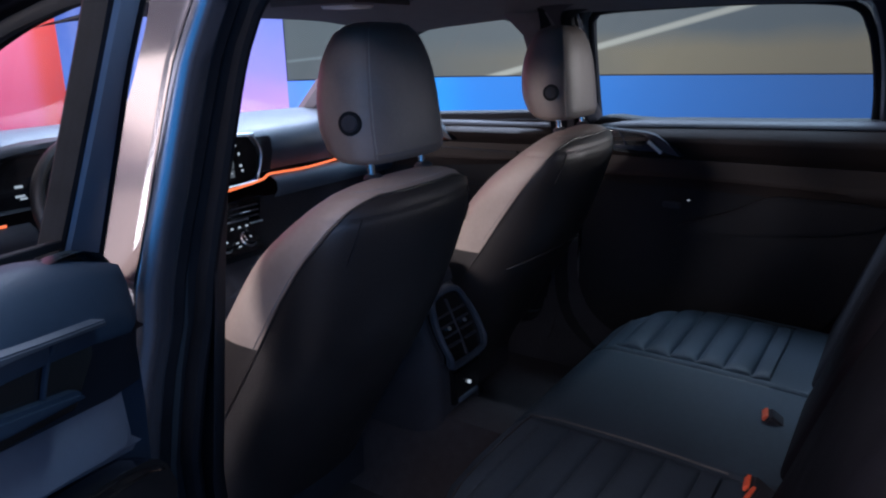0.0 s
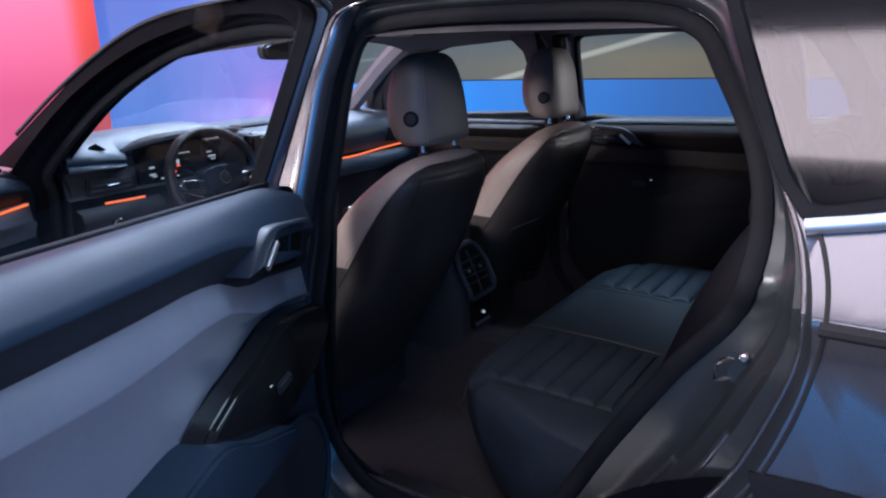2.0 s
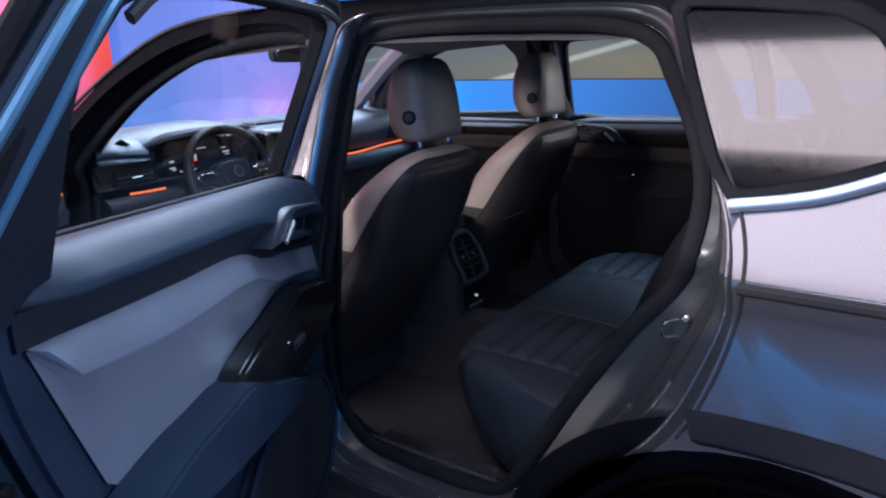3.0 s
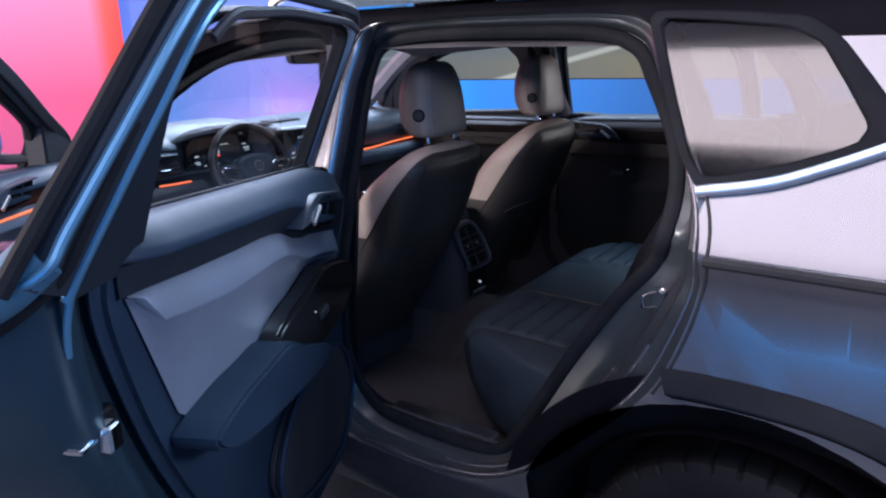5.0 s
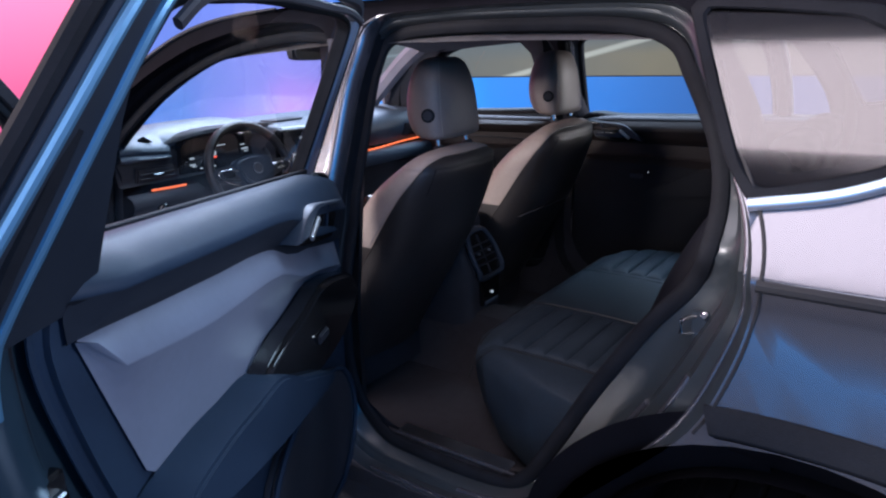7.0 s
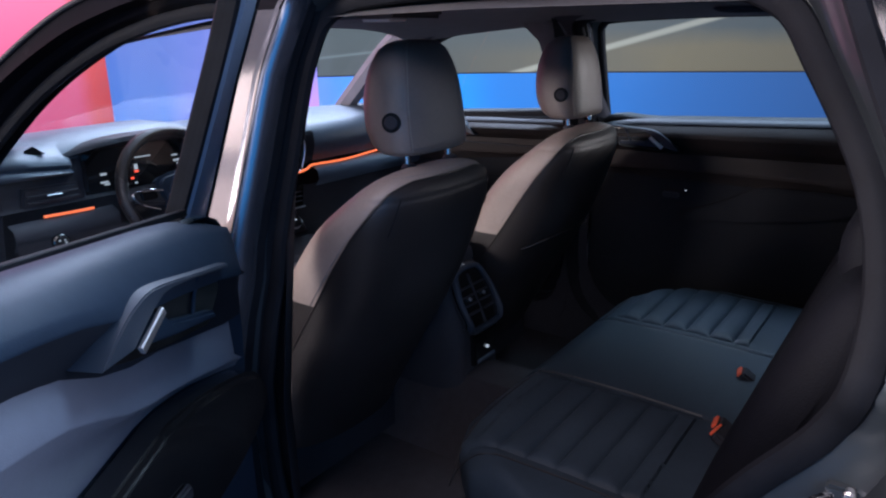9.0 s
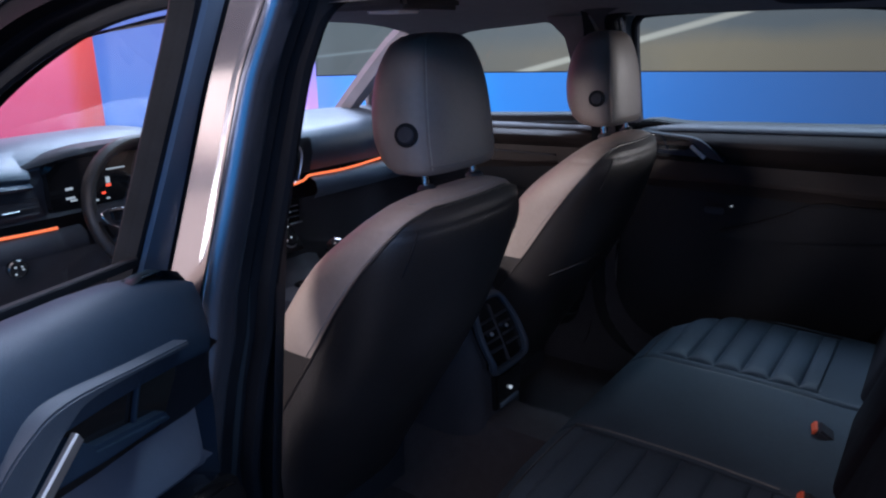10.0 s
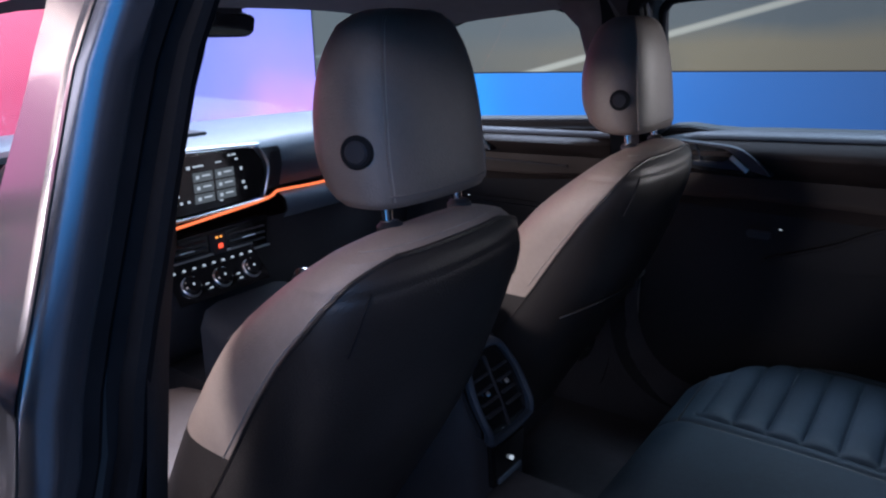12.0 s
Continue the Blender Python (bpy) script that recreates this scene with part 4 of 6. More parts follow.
    P("release_bezel", slab(crescent, 0.0, 0.050, 0.005, 2), LEDGE if ledge else BEZEL, "grey crescent release bezel", 60)
    lever = put([(0.371, 1.123), (0.326, 1.146), (0.305, 1.126), (0.213, 1.103), (0.205, 1.092), (0.296, 1.107)])
    P("release_lever", slab(lever, 0.030, 0.050, 0.004, 2), PANEL, "grey door release lever")
    tip = put([(0.373, 1.122), (0.350, 1.135), (0.327, 1.148)])
    P("lever_edge", sweep([(u, 0.052, z) for u, z in tip], rect(0.011, 0.006, 0.5), (0, 1, 0)), BRIGHT, "bright lever edge")
    grip = put([(0.250, 1.104), (0.236, 1.135), (0.222, 1.152)])
    P("recess_rib", sweep([(p.x, 0.039, p.y) for p in catmull([(a, b, 0) for a, b in grip], 4)], rect(0.004, 0.004), (0, 1, 0)), PANEL, "thin recess rib")
    # window frame and glass
    fr = catmull([(u, tip_in(u, z), z) for u, z in frame_path], 5)
    if slim:
        across = lambda prof: loft([[p + Vector((a - (0.13 * max(0.0, 1.36 - p.z) if a < 0 else 0.0), b, 0)) for a, b in prof] for p in fr[:17]])
        P("front_upright", across(((0.034, -0.02), (0.034, 0.010), (0.029, 0.016), (0.004, 0.018), (-0.004, 0.016))), FRAME_LIT, "front upright of the window frame, lightened for reflected light")
        P("upright_seal", across(((-0.004, 0.016), (-0.010, 0.018), (-0.020, 0.014), (-0.026, 0.004), (-0.027, -0.02))), RUBBER, "black rubber seal along the upright")
        fr, frame_path = fr[16:], frame_path[3:]
    P("window_frame", sweep(fr, rect(0.026, 0.034, 0.5) if slim else rect(0.05, 0.046, 0.5), (0, 1, -0.3)), FRAME_DARK if slim else PAINT_SHADED, "slate painted window frame")
    if slim:
        up = catmull([(u, tip_in(u, z) + 0.004, z) for u, z in ((0.925, 1.545), (0.958, 1.49), (1.010, 1.40), (1.060, 1.30), (1.092, 1.235))], 5)
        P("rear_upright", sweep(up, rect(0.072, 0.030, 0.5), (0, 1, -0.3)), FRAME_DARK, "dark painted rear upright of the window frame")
        # ridges, crease and shoulder below carry the blue reflection as base colour
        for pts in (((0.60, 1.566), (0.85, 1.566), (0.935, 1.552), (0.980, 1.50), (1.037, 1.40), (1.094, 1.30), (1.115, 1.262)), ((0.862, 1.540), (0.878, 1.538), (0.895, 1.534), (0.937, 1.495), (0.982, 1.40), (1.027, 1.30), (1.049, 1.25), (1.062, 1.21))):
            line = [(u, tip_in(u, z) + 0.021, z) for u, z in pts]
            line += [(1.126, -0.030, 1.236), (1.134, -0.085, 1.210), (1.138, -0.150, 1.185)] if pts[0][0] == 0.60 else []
            P("frame_ridge", sweep(catmull(line, 5), circle(0.0065, 10), (0, 1, -0.3)), FRAME_SHEEN, "window frame ridge with blue reflection painted in")
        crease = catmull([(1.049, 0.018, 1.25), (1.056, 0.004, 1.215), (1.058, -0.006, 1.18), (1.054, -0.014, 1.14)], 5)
        P("edge_crease", sweep(crease, circle(0.0045, 10), (0, 1, 0)), FRAME_SHEEN, "door edge crease with blue highlight painted in")
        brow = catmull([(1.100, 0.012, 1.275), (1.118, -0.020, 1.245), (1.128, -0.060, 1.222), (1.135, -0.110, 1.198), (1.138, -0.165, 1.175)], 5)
        P("edge_shoulder", sweep(brow, [(a * 1.6, b) for a, b in circle(0.017, 12)], (1, 0, 0)), EDGE_SHEEN, "door edge shoulder with blue glow painted in")
        rim = catmull([(u, tip_in(u, z) - 0.004, z) for u, z in ((0.50, 1.578), (0.86, 1.580), (0.955, 1.565), (0.998, 1.51), (1.056, 1.40), (1.113, 1.30), (1.142, 1.245))], 5)
        P("edge_seal", sweep(rim, circle(0.010, 8), (0, 1, -0.3)), RUBBER, "black rubber seal along the frame edge")
        ins = [(0.962, 1.435), (0.960, 1.40), (0.939, 1.30), (0.927, 1.25), (0.918, 1.21)]
        outs = [(0.964, 1.435), (0.978, 1.40), (1.023, 1.30), (1.045, 1.25), (1.058, 1.21)]
        P("corner_trim", loft([[(a + (c - a) * k, tip_in(a, b) + h, b) for (a, b), (c, _) in zip(ins, outs)] for k, h in ((0.0, 0.0), (0.0, 0.020), (0.05, 0.026), (0.95, 0.026), (1.0, 0.020), (1.0, 0.0))]), LOWER, "dark corner trim of the window", 40)
    inner = [Vector((u, tip_in(u, z) + 0.034, z)) for u, z in (glass_path[3:-4] if slim else frame_path)]
    P("frame_trim", sweep(catmull(inner, 5), rect(0.014 if slim else 0.036, 0.010, 0.6), (0, 1, -0.3)), TRIM, "black inner frame trim")
    seal = [Vector((u, tip_in(u, z) - 0.005, z)) for u, z in glass_path]
    P("glass_run", sweep(catmull(seal, 5), rect(0.012 if slim else 0.02, 0.03, 0.5), (0, 1, -0.3)), RUBBER, "black glass run")
    bm = bmesh.new()
    g = [(p.x, p.y) for p in catmull([(a, b, 0) for a, b in glass_path], 5)]
    bm.faces.new([bm.verts.new((u, tip_in(u, z) - 0.005, z)) for u, z in g])
    P("door_glass", bm, GLASS, "clear door window")
    return d


REAR_SHELL = [(0.05, 1.16), (0.25, 1.195), (0.6, 1.228), (0.95, 1.262), (1.02, 1.255), (1.045, 1.20), (1.035, 1.06), (0.985, 0.92), (0.90, 0.76), (0.80, 0.61), (0.66, 0.47), (0.52, 0.42), (0.25, 0.41), (0.08, 0.42), (0.05, 0.55), (0.05, 0.85)]
REAR_PANEL = [(0.05, 1.12), (0.25, 1.175), (0.6, 1.215), (0.93, 1.245), (0.985, 1.23), (1.005, 1.17), (0.975, 1.05), (0.925, 0.92), (0.85, 0.78), (0.75, 0.63), (0.63, 0.51), (0.50, 0.46), (0.25, 0.45), (0.07, 0.46), (0.045, 0.58), (0.045, 0.85)]
REAR_FRAME = [(-0.012, 1.10), (0.002, 1.25), (0.018, 1.40), (0.03, 1.49), (0.06, 1.535), (0.18, 1.548), (0.43, 1.55), (0.67, 1.552), (0.84, 1.550), (0.910, 1.535), (0.958, 1.49), (1.01, 1.40), (1.06, 1.30), (1.085, 1.25)]
REAR_GLASS = [(0.024, 1.14), (0.038, 1.30), (0.056, 1.45), (0.085, 1.50), (0.22, 1.515), (0.43, 1.518), (0.65, 1.520), (0.80, 1.514), (0.885, 1.508), (0.925, 1.482), (0.950, 1.44), (0.957, 1.40), (0.936, 1.30), (0.922, 1.235)]
REAR_LINES = {
    "pad": [(0.09, 1.036), (0.276, 1.074), (0.33, 1.080), (0.39, 1.096), (0.447, 1.124), (0.524, 1.136), (0.65, 1.146), (0.808, 1.162), (0.962, 1.180)],
    "insert": [(0.09, 0.966), (0.226, 1.002), (0.316, 1.013), (0.364, 1.006), (0.44, 0.992), (0.51, 0.985), (0.583, 0.955), (0.697, 0.950), (0.80, 0.945), (0.864, 0.937), (0.915, 1.06), (0.962, 1.176)],
    "armrest": [(0.905, 0.950), (0.80, 0.967), (0.70, 0.966), (0.60, 0.962), (0.51, 0.915), (0.43, 0.882), (0.36, 0.852), (0.38, 0.835), (0.55, 0.848), (0.739, 0.874), (0.86, 0.905)],
    "plate": [(0.60, 0.958), (0.51, 0.986), (0.44, 0.993), (0.364, 1.006), (0.316, 1.012), (0.226, 1.001), (0.10, 0.963), (0.085, 0.90), (0.20, 0.855), (0.38, 0.850), (0.50, 0.90)],
    "switch": (0.36, 0.925),
    "pocket": [(0.08, 0.62), (0.16, 0.76), (0.34, 0.80), (0.52, 0.76), (0.60, 0.66), (0.50, 0.55), (0.2, 0.50)],
    "handle": (0.29, 1.135, 1.0, 0.0),
}


def door_pose(hinge, open_deg, sign):
    """From the door's own plane to the car: sign -1 the near side, 1 the far side."""
    a = radians(open_deg)
    u = Vector((sign * math.sin(a), -math.cos(a), 0))
    n = Vector((-sign * math.cos(a), -math.sin(a), 0))
    return Matrix(((u.x, n.x, 0, hinge[0]), (u.y, n.y, 0, hinge[1]), (0, 0, 1, hinge[2]), (0, 0, 0, 1)))


OPEN_REAR, OPEN_FRONT = 63.5, 60.0
door("rear_door", door_pose((-0.87, -0.04, 0), OPEN_REAR, -1), REAR_SHELL, REAR_PANEL, REAR_FRAME, REAR_GLASS, "open rear door with pale insert and padded trim", ((0.06, 1.195), (0.975, 1.270)), INSERT, REAR_LINES, True)
FAR_FRAME = [(0.018, 1.10), (0.025, 1.25), (0.035, 1.40), (0.050, 1.465), (0.11, 1.496), (0.45, 1.503), (0.68, 1.498), (0.78, 1.478), (0.815, 1.42), (0.835, 1.33), (0.845, 1.24), (0.85, 1.12)]
FAR_GLASS = [(0.050, 1.13), (0.056, 1.25), (0.066, 1.40), (0.080, 1.448), (0.14, 1.466), (0.45, 1.473), (0.66, 1.468), (0.75, 1.45), (0.782, 1.40), (0.80, 1.33), (0.812, 1.24), (0.815, 1.13)]
FAR_LINES = dict(REAR_LINES, pad=[(0.09, 1.045), (0.962, 1.052)], insert=[(0.09, 0.965), (0.962, 0.955)], handle=(0.235, 1.095, 0.88, 0.22))
door("rear_door", door_pose((0.755, 0.17, 0), 0, 1), [(a, b - 0.03 - 0.06 * max(0, a)) for a, b in REAR_SHELL], [(a, b - 0.02 - 0.06 * max(0, a)) for a, b in REAR_PANEL], FAR_FRAME, FAR_GLASS, "closed rear door with trim darkened for shade", ((0.06, 1.142), (0.975, 1.172)), INSERT_SHADED, FAR_LINES, ledge=True)

FRONT_SHELL = [(-0.03, 1.10), (0.3, 1.13), (0.7, 1.15), (1.0, 1.16), (1.03, 1.10), (1.04, 0.85), (1.03, 0.58), (0.98, 0.43), (0.5, 0.41), (0.12, 0.42), (0.0, 0.52), (-0.04, 0.75), (-0.05, 0.95)]
FRONT_PANEL = [(0.0, 1.09), (0.3, 1.12), (0.7, 1.14), (0.95, 1.15), (0.985, 1.09), (0.99, 0.85), (0.98, 0.62), (0.92, 0.48), (0.5, 0.46), (0.15, 0.47), (0.05, 0.56), (0.0, 0.75), (-0.01, 0.95)]
FRONT_FRAME = [(0.04, 1.13), (0.08, 1.19), (0.22, 1.275), (0.42, 1.40), (0.58, 1.48), (0.72, 1.515), (0.88, 1.525), (0.97, 1.50), (0.99, 1.40), (1.0, 1.25), (1.0, 1.10)]
FRONT_GLASS = [(0.22, 1.11), (0.225, 1.235), (0.42, 1.36), (0.58, 1.44), (0.72, 1.48), (0.86, 1.49), (0.93, 1.46), (0.945, 1.38), (0.95, 1.25), (0.955, 1.13)]
FAR_FRONT_GLASS = [(0.03, 1.10), (0.045, 1.18), (0.085, 1.238), (0.145, 1.30), (0.216, 1.358), (0.31, 1.400), (0.46, 1.440), (0.68, 1.465), (0.80, 1.462), (0.865, 1.435), (0.895, 1.385), (0.908, 1.295), (0.91, 1.12)]
FAR_FRONT_FRAME = [(-0.01, 1.10), (0.01, 1.19), (0.055, 1.262), (0.12, 1.325), (0.195, 1.386), (0.295, 1.430), (0.455, 1.470), (0.68, 1.497), (0.82, 1.493), (0.905, 1.455), (0.935, 1.39), (0.948, 1.295), (0.95, 1.10)]
FRONT_LINES = {
    "pad": [(0.02, 1.035), (0.4, 1.045), (0.95, 1.06)],
    "insert": [(0.02, 0.93), (0.4, 0.95), (0.94, 1.0)],
    "armrest": [(0.22, 0.83), (0.40, 0.90), (0.62, 0.915), (0.92, 0.905), (0.93, 0.83), (0.60, 0.79), (0.35, 0.76)],
    "plate": [(0.30, 0.87), (0.40, 0.925), (0.60, 0.935), (0.62, 0.90), (0.45, 0.87)],
    "switch": (0.50, 0.905),
    "pocket": [(0.12, 0.62), (0.2, 0.74), (0.5, 0.78), (0.8, 0.74), (0.86, 0.62), (0.6, 0.52), (0.25, 0.52)],
    "handle": (0.50, 1.095, 0.8, 0.22),
}
for sign, hinge, deg, lb, mat in ((-1, (-0.88, 1.05, 0), OPEN_FRONT, "open front door with amber light strip and mirror", INSERT), (1, (0.765, 1.20, 0), 0, "closed front door with trim darkened for shade", INSERT_SHADED)):
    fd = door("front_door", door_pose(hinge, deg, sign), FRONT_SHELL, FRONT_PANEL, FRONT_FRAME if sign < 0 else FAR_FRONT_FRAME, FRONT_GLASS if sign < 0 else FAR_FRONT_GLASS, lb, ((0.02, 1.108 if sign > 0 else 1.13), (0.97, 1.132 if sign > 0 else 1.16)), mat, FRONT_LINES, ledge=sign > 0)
    m = door_pose(hinge, deg, sign)
    part("light_strip", box(0.05, 0.85, 0.012, 0.022, 1.028, 1.034, 0.002, 1), AMBER if sign < 0 else TRIM, fd, "glowing amber strip" if sign < 0 else "unlit strip", m)
    if sign < 0:
        part("corner_plate", slab([(0.06, 1.12), (0.09, 1.19), (0.22, 1.265), (0.225, 1.12)], -0.10, -0.03, 0.006), TRIM, fd, "black triangular corner plate", m)
    c = Vector((0.24, -0.30, 1.21)) if sign < 0 else Vector((-0.08, -0.27, 1.185))
    bm = loft([[c + Vector((dx, 0.125 * s * math.copysign(abs(math.cos(2 * math.pi * i / 24)) ** 0.55, math.cos(2 * math.pi * i / 24)), 0.075 * s * math.copysign(abs(math.sin(2 * math.pi * i / 24)) ** 0.6, math.sin(2 * math.pi * i / 24)))) for i in range(24)] for dx, s in ((-0.09, 0.35), (-0.08, 0.65), (-0.05, 0.88), (0.0, 1.0), (0.03, 1.0), (0.035, 0.95))], ring=True, caps=True)
    part("mirror_housing", bm, GLOSS, fd, "glossy black door mirror housing", m)
    part("mirror_glass", slab([(-0.10, -0.055), (0.10, -0.055), (0.115, 0.0), (0.10, 0.055), (-0.10, 0.055), (-0.115, 0.0)], 0.0, 0.004, 0.001, 1), CHROME, fd, "mirror glass", m @ Matrix.Translation(c + Vector((0.037, 0, 0))) @ Matrix.Rotation(radians(-90), 4, "Z"))
    part("mirror_arm", sweep(catmull([c + Vector(q) for q in ((-0.04, 0.20, -0.06), (-0.02, 0.13, -0.06), (-0.005, 0.08, -0.045))], 4), rect(0.05, 0.03, 0.6), (0, 0, 1)), TRIM, fd, "black mirror arm", m)
# latch on the open rear door's edge
m = door_pose((-0.87, -0.04, 0), OPEN_REAR, -1)
rd = bpy.data.objects["rear_door"]
part("door_latch", box(0.985, 1.028, -0.060, -0.014, 0.992, 1.048, 0.004), GLOSS, rd, "black door latch", m)
part("latch_claw", box(1.004, 1.030, -0.016, 0.003, 1.000, 1.036, 0.003), CHROME, rd, "bright latch claw", m)
part("latch_fork", box(1.020, 1.064, -0.056, -0.012, 1.018, 1.026, 0.002), CHROME, rd, "bright latch fork", m)
part("rubber_plug", rod((1.03, -0.10, 1.06), (1.092, -0.10, 1.06), 0.014, 14, 0.004), RUBBER, rd, "round rubber plug", m)

# ---- seats ----


def pillow(prof, half, width_at, inset, cols, spine=None, n=4):
    """Upholstery: a closed side profile (y, z) carried across x, its ends rounded in, towards a spine where one is given."""
    loop = [(p.x, p.y) for p in catmull([(a, b, 0) for a, b in prof], n, True)]
    cy, cz = sum(p[0] for p in loop) / len(loop), sum(p[1] for p in loop) / len(loop)
    k = len(loop)
    rows = []
    for s in cols:
        e = abs(s)
        r = max(0.0, (e - (1 - inset / half)) / (inset / half))
        d = inset * (1 - math.sqrt(max(0.0, 1 - r * r)))
        row = []
        for i, (y, z) in enumerate(loop):
            a, b = loop[i - 1], loop[(i + 1) % k]
            t = Vector((b[0] - a[0], b[1] - a[1]))
            nn = Vector((t.y, -t.x)).normalized() if t.length else Vector((0, 0))
            if nn.dot(Vector((cy - y, cz - z))) < 0:
                nn = -nn
            q = Vector((y, z)) + nn * d
            if spine:
                p = Vector((y, z))
                near = min((Vector(a).lerp(Vector(b), k2 / 8) for a, b in zip(spine, spine[1:]) for k2 in range(9)), key=lambda c: (c - p).length)
                q = p + (near - p).normalized() * min(d, (near - p).length * 0.8 * d / inset)
            row.append(Vector((half * s * width_at(z), q.x, q.y)))
        rows.append(row)
    return rows


def ends(inset_share, m=5, mid=7):
    """Stations across a cushion, dense where the ends round over."""
    e = [1 - inset_share * (1 - math.sin(math.pi / 2 * i / m)) for i in range(m + 1)]
    c = list(np.linspace(-(1 - inset_share), 1 - inset_share, mid))
    return [-x for x in e[::-1]] + c[1:-1] + e


def cap_fan(bm, row):
    vs = [bm.verts.new(p) for p in row]
    bm.faces.new(vs)


def ring_point(w, rear, front, a, n_rear, n_front):
    """A point on a rounded level section; a runs from the rear round by the right."""
    c, q = math.cos(a), math.sin(a)
    n = n_rear if c > 0 else n_front
    x = w * math.copysign(abs(q) ** (2 / n), q)
    y = (rear + front) / 2 - (front - rear) / 2 * math.copysign(abs(c) ** (2 / n), c)
    return x, y


SEAT_Z = [0.50, 0.60, 0.70, 0.80, 0.90, 1.00, 1.06, 1.09, 1.120, 1.143, 1.159, 1.169, 1.174]
SEAT_REAR = [0.215, 0.155, 0.097, 0.036, -0.017, -0.056, -0.074, -0.083, -0.085, -0.079, -0.069, -0.056, -0.040]
SEAT_FRONT = [0.45, 0.45, 0.405, 0.342, 0.278, 0.200, 0.145, 0.105, 0.068, 0.036, 0.014, -0.004, -0.016]
SEAT_WIDE = [0.200, 0.205, 0.210, 0.214, 0.217, 0.217, 0.216, 0.210, 0.198, 0.178, 0.152, 0.114, 0.060]
SHELL_Z = [0.50, 0.65, 0.80, 0.90, 0.99, 1.05, 1.10, 1.136, 1.153, 1.160]
SHELL_Y = [0.40, 0.29, 0.180, 0.110, 0.052, 0.010, -0.028, -0.050, -0.060, -0.064]
HEAD_Z = [1.197, 1.200, 1.207, 1.219, 1.25, 1.30, 1.345, 1.38, 1.40, 1.411, 1.416, 1.418]
HEAD_REAR = [-0.034, -0.044, -0.048, -0.050, -0.048, -0.043, -0.036, -0.026, -0.016, -0.006, 0.004, 0.020]
HEAD_FRONT = [0.040, 0.056, 0.070, 0.086, 0.103, 0.108, 0.102, 0.090, 0.077, 0.062, 0.050, 0.034]
HEAD_WIDE = [0.100, 0.112, 0.117, 0.119, 0.120, 0.116, 0.108, 0.095, 0.082, 0.065, 0.045, 0.017]


def front_seat(cx, label, turned):
    s = group("front_seat", car)
    tagged(s, label=label)
    T = Matrix.Translation((cx, 0, 0))
    col = lambda xs, ys: (lambda z: float(np.interp(z, xs, ys)))
    rear, front, wide, edge_y = col(SEAT_Z, SEAT_REAR), col(SEAT_Z, SEAT_FRONT), col(SEAT_Z, SEAT_WIDE), col(SHELL_Z, SHELL_Y)
    smooth = lambda f, z, d=0.022: (f(z - d) + 2 * f(z) + f(z + d)) / 4 if z < 1.13 else f(z)

    def at(z, a, d=0.0):
        w, r, f = smooth(wide, z), smooth(rear, z), smooth(front, z)
        x, y = ring_point(w + d, r - d, f + d, a, 2.5, 3.2)
        return Vector((x, y, z))

    def edge_angle(z):
        lo, hi = 0.0, math.pi
        for _ in range(30):
            m = (lo + hi) / 2
            lo, hi = (m, hi) if at(z, m).y < edge_y(z) else (lo, m)
        return lo

    TOP = 1.158
    levels = list(np.linspace(0.50, 1.10, 25)) + list(np.linspace(1.11, TOP, 12))
    even = np.linspace(-1, 1, 37)
    back = [(z, edge_angle(z)) for z in levels]
    cover = [[at(z, e + (2 * math.pi - 2 * e) * (k + 1) / 2) for k in even] for z, e in back]
    cap = [[at(z, 2 * math.pi * k / 72) for k in range(72)] for z in (TOP, 1.163, 1.168, 1.1715, 1.174)]
    # below this height the grey flank turns dark, standing in for a shadow
    split = next(i for i, z in enumerate(levels) if z > (0.92 if cx < 0 else 0.90))
    bm = loft(cover[split - 1:])
    top = [[bm.verts.new(p) for p in r] for r in cap]
    for a, b in zip(top, top[1:]):
        for k in range(72):
            bm.faces.new((a[k], a[(k + 1) % 72], b[(k + 1) % 72], b[k]))
    bm.faces.new(top[-1])
    part("backrest", bm, GREY, s, "warm grey leather backrest front and bolsters", T, 60)
    part("flank_shade", loft(cover[:split]), DARK, s, "lower backrest flank, darkened in place of shadow", T, 60)
    proud = 0.004
    shell = [[at(z, e * k, proud) for k in even] for z, e in back]
    lip = lambda rows, d: [at(z, g, d) for z, g in rows]
    bm = loft(shell)
    for side in (-1, 1):
        a, b = ([bm.verts.new(p) for p in lip([(z, e * side) for z, e in back], d)] for d in (proud, -0.004))
        for k in range(len(a) - 1):
            bm.faces.new((a[k], a[k + 1], b[k + 1], b[k]))
    a, b = ([bm.verts.new(at(TOP, back[-1][1] * k, d) + Vector((0, 0, h))) for k in even] for d, h in ((proud, 0), (-0.004, 0.002)))
    for k in range(len(a) - 1):
        bm.faces.new((a[k], a[k + 1], b[k + 1], b[k]))
    bmesh.ops.remove_doubles(bm, verts=bm.verts, dist=1e-5)
    part("back_shell", bm, DARK, s, "dark leather rear of the backrest", T, 60)
    rim = [at(z, -e, 0.003) for z, e in back[8:]] + [at(TOP, back[-1][1] * k, 0.003) for k in even[1:-1]] + [at(z, e, 0.003) for z, e in back[:7:-1]]
    part("seam_edge", sweep(rim, circle(0.0028, 6), (0, -1, 0.3)), DARK, s, "dark piped seam", T)
    stitch = [at(z, -e - 0.07, 0.0004) for z, e in back[16:-1]] + [at(1.165, k * 2.2, 0.0) for k in even[6:-6]] + [at(z, e + 0.07, 0.0004) for z, e in back[-2:15:-1]]
    part("stitching", sweep(stitch, circle(0.001, 5), (0, 0, 1)), THREAD, s, "pale stitching", T)
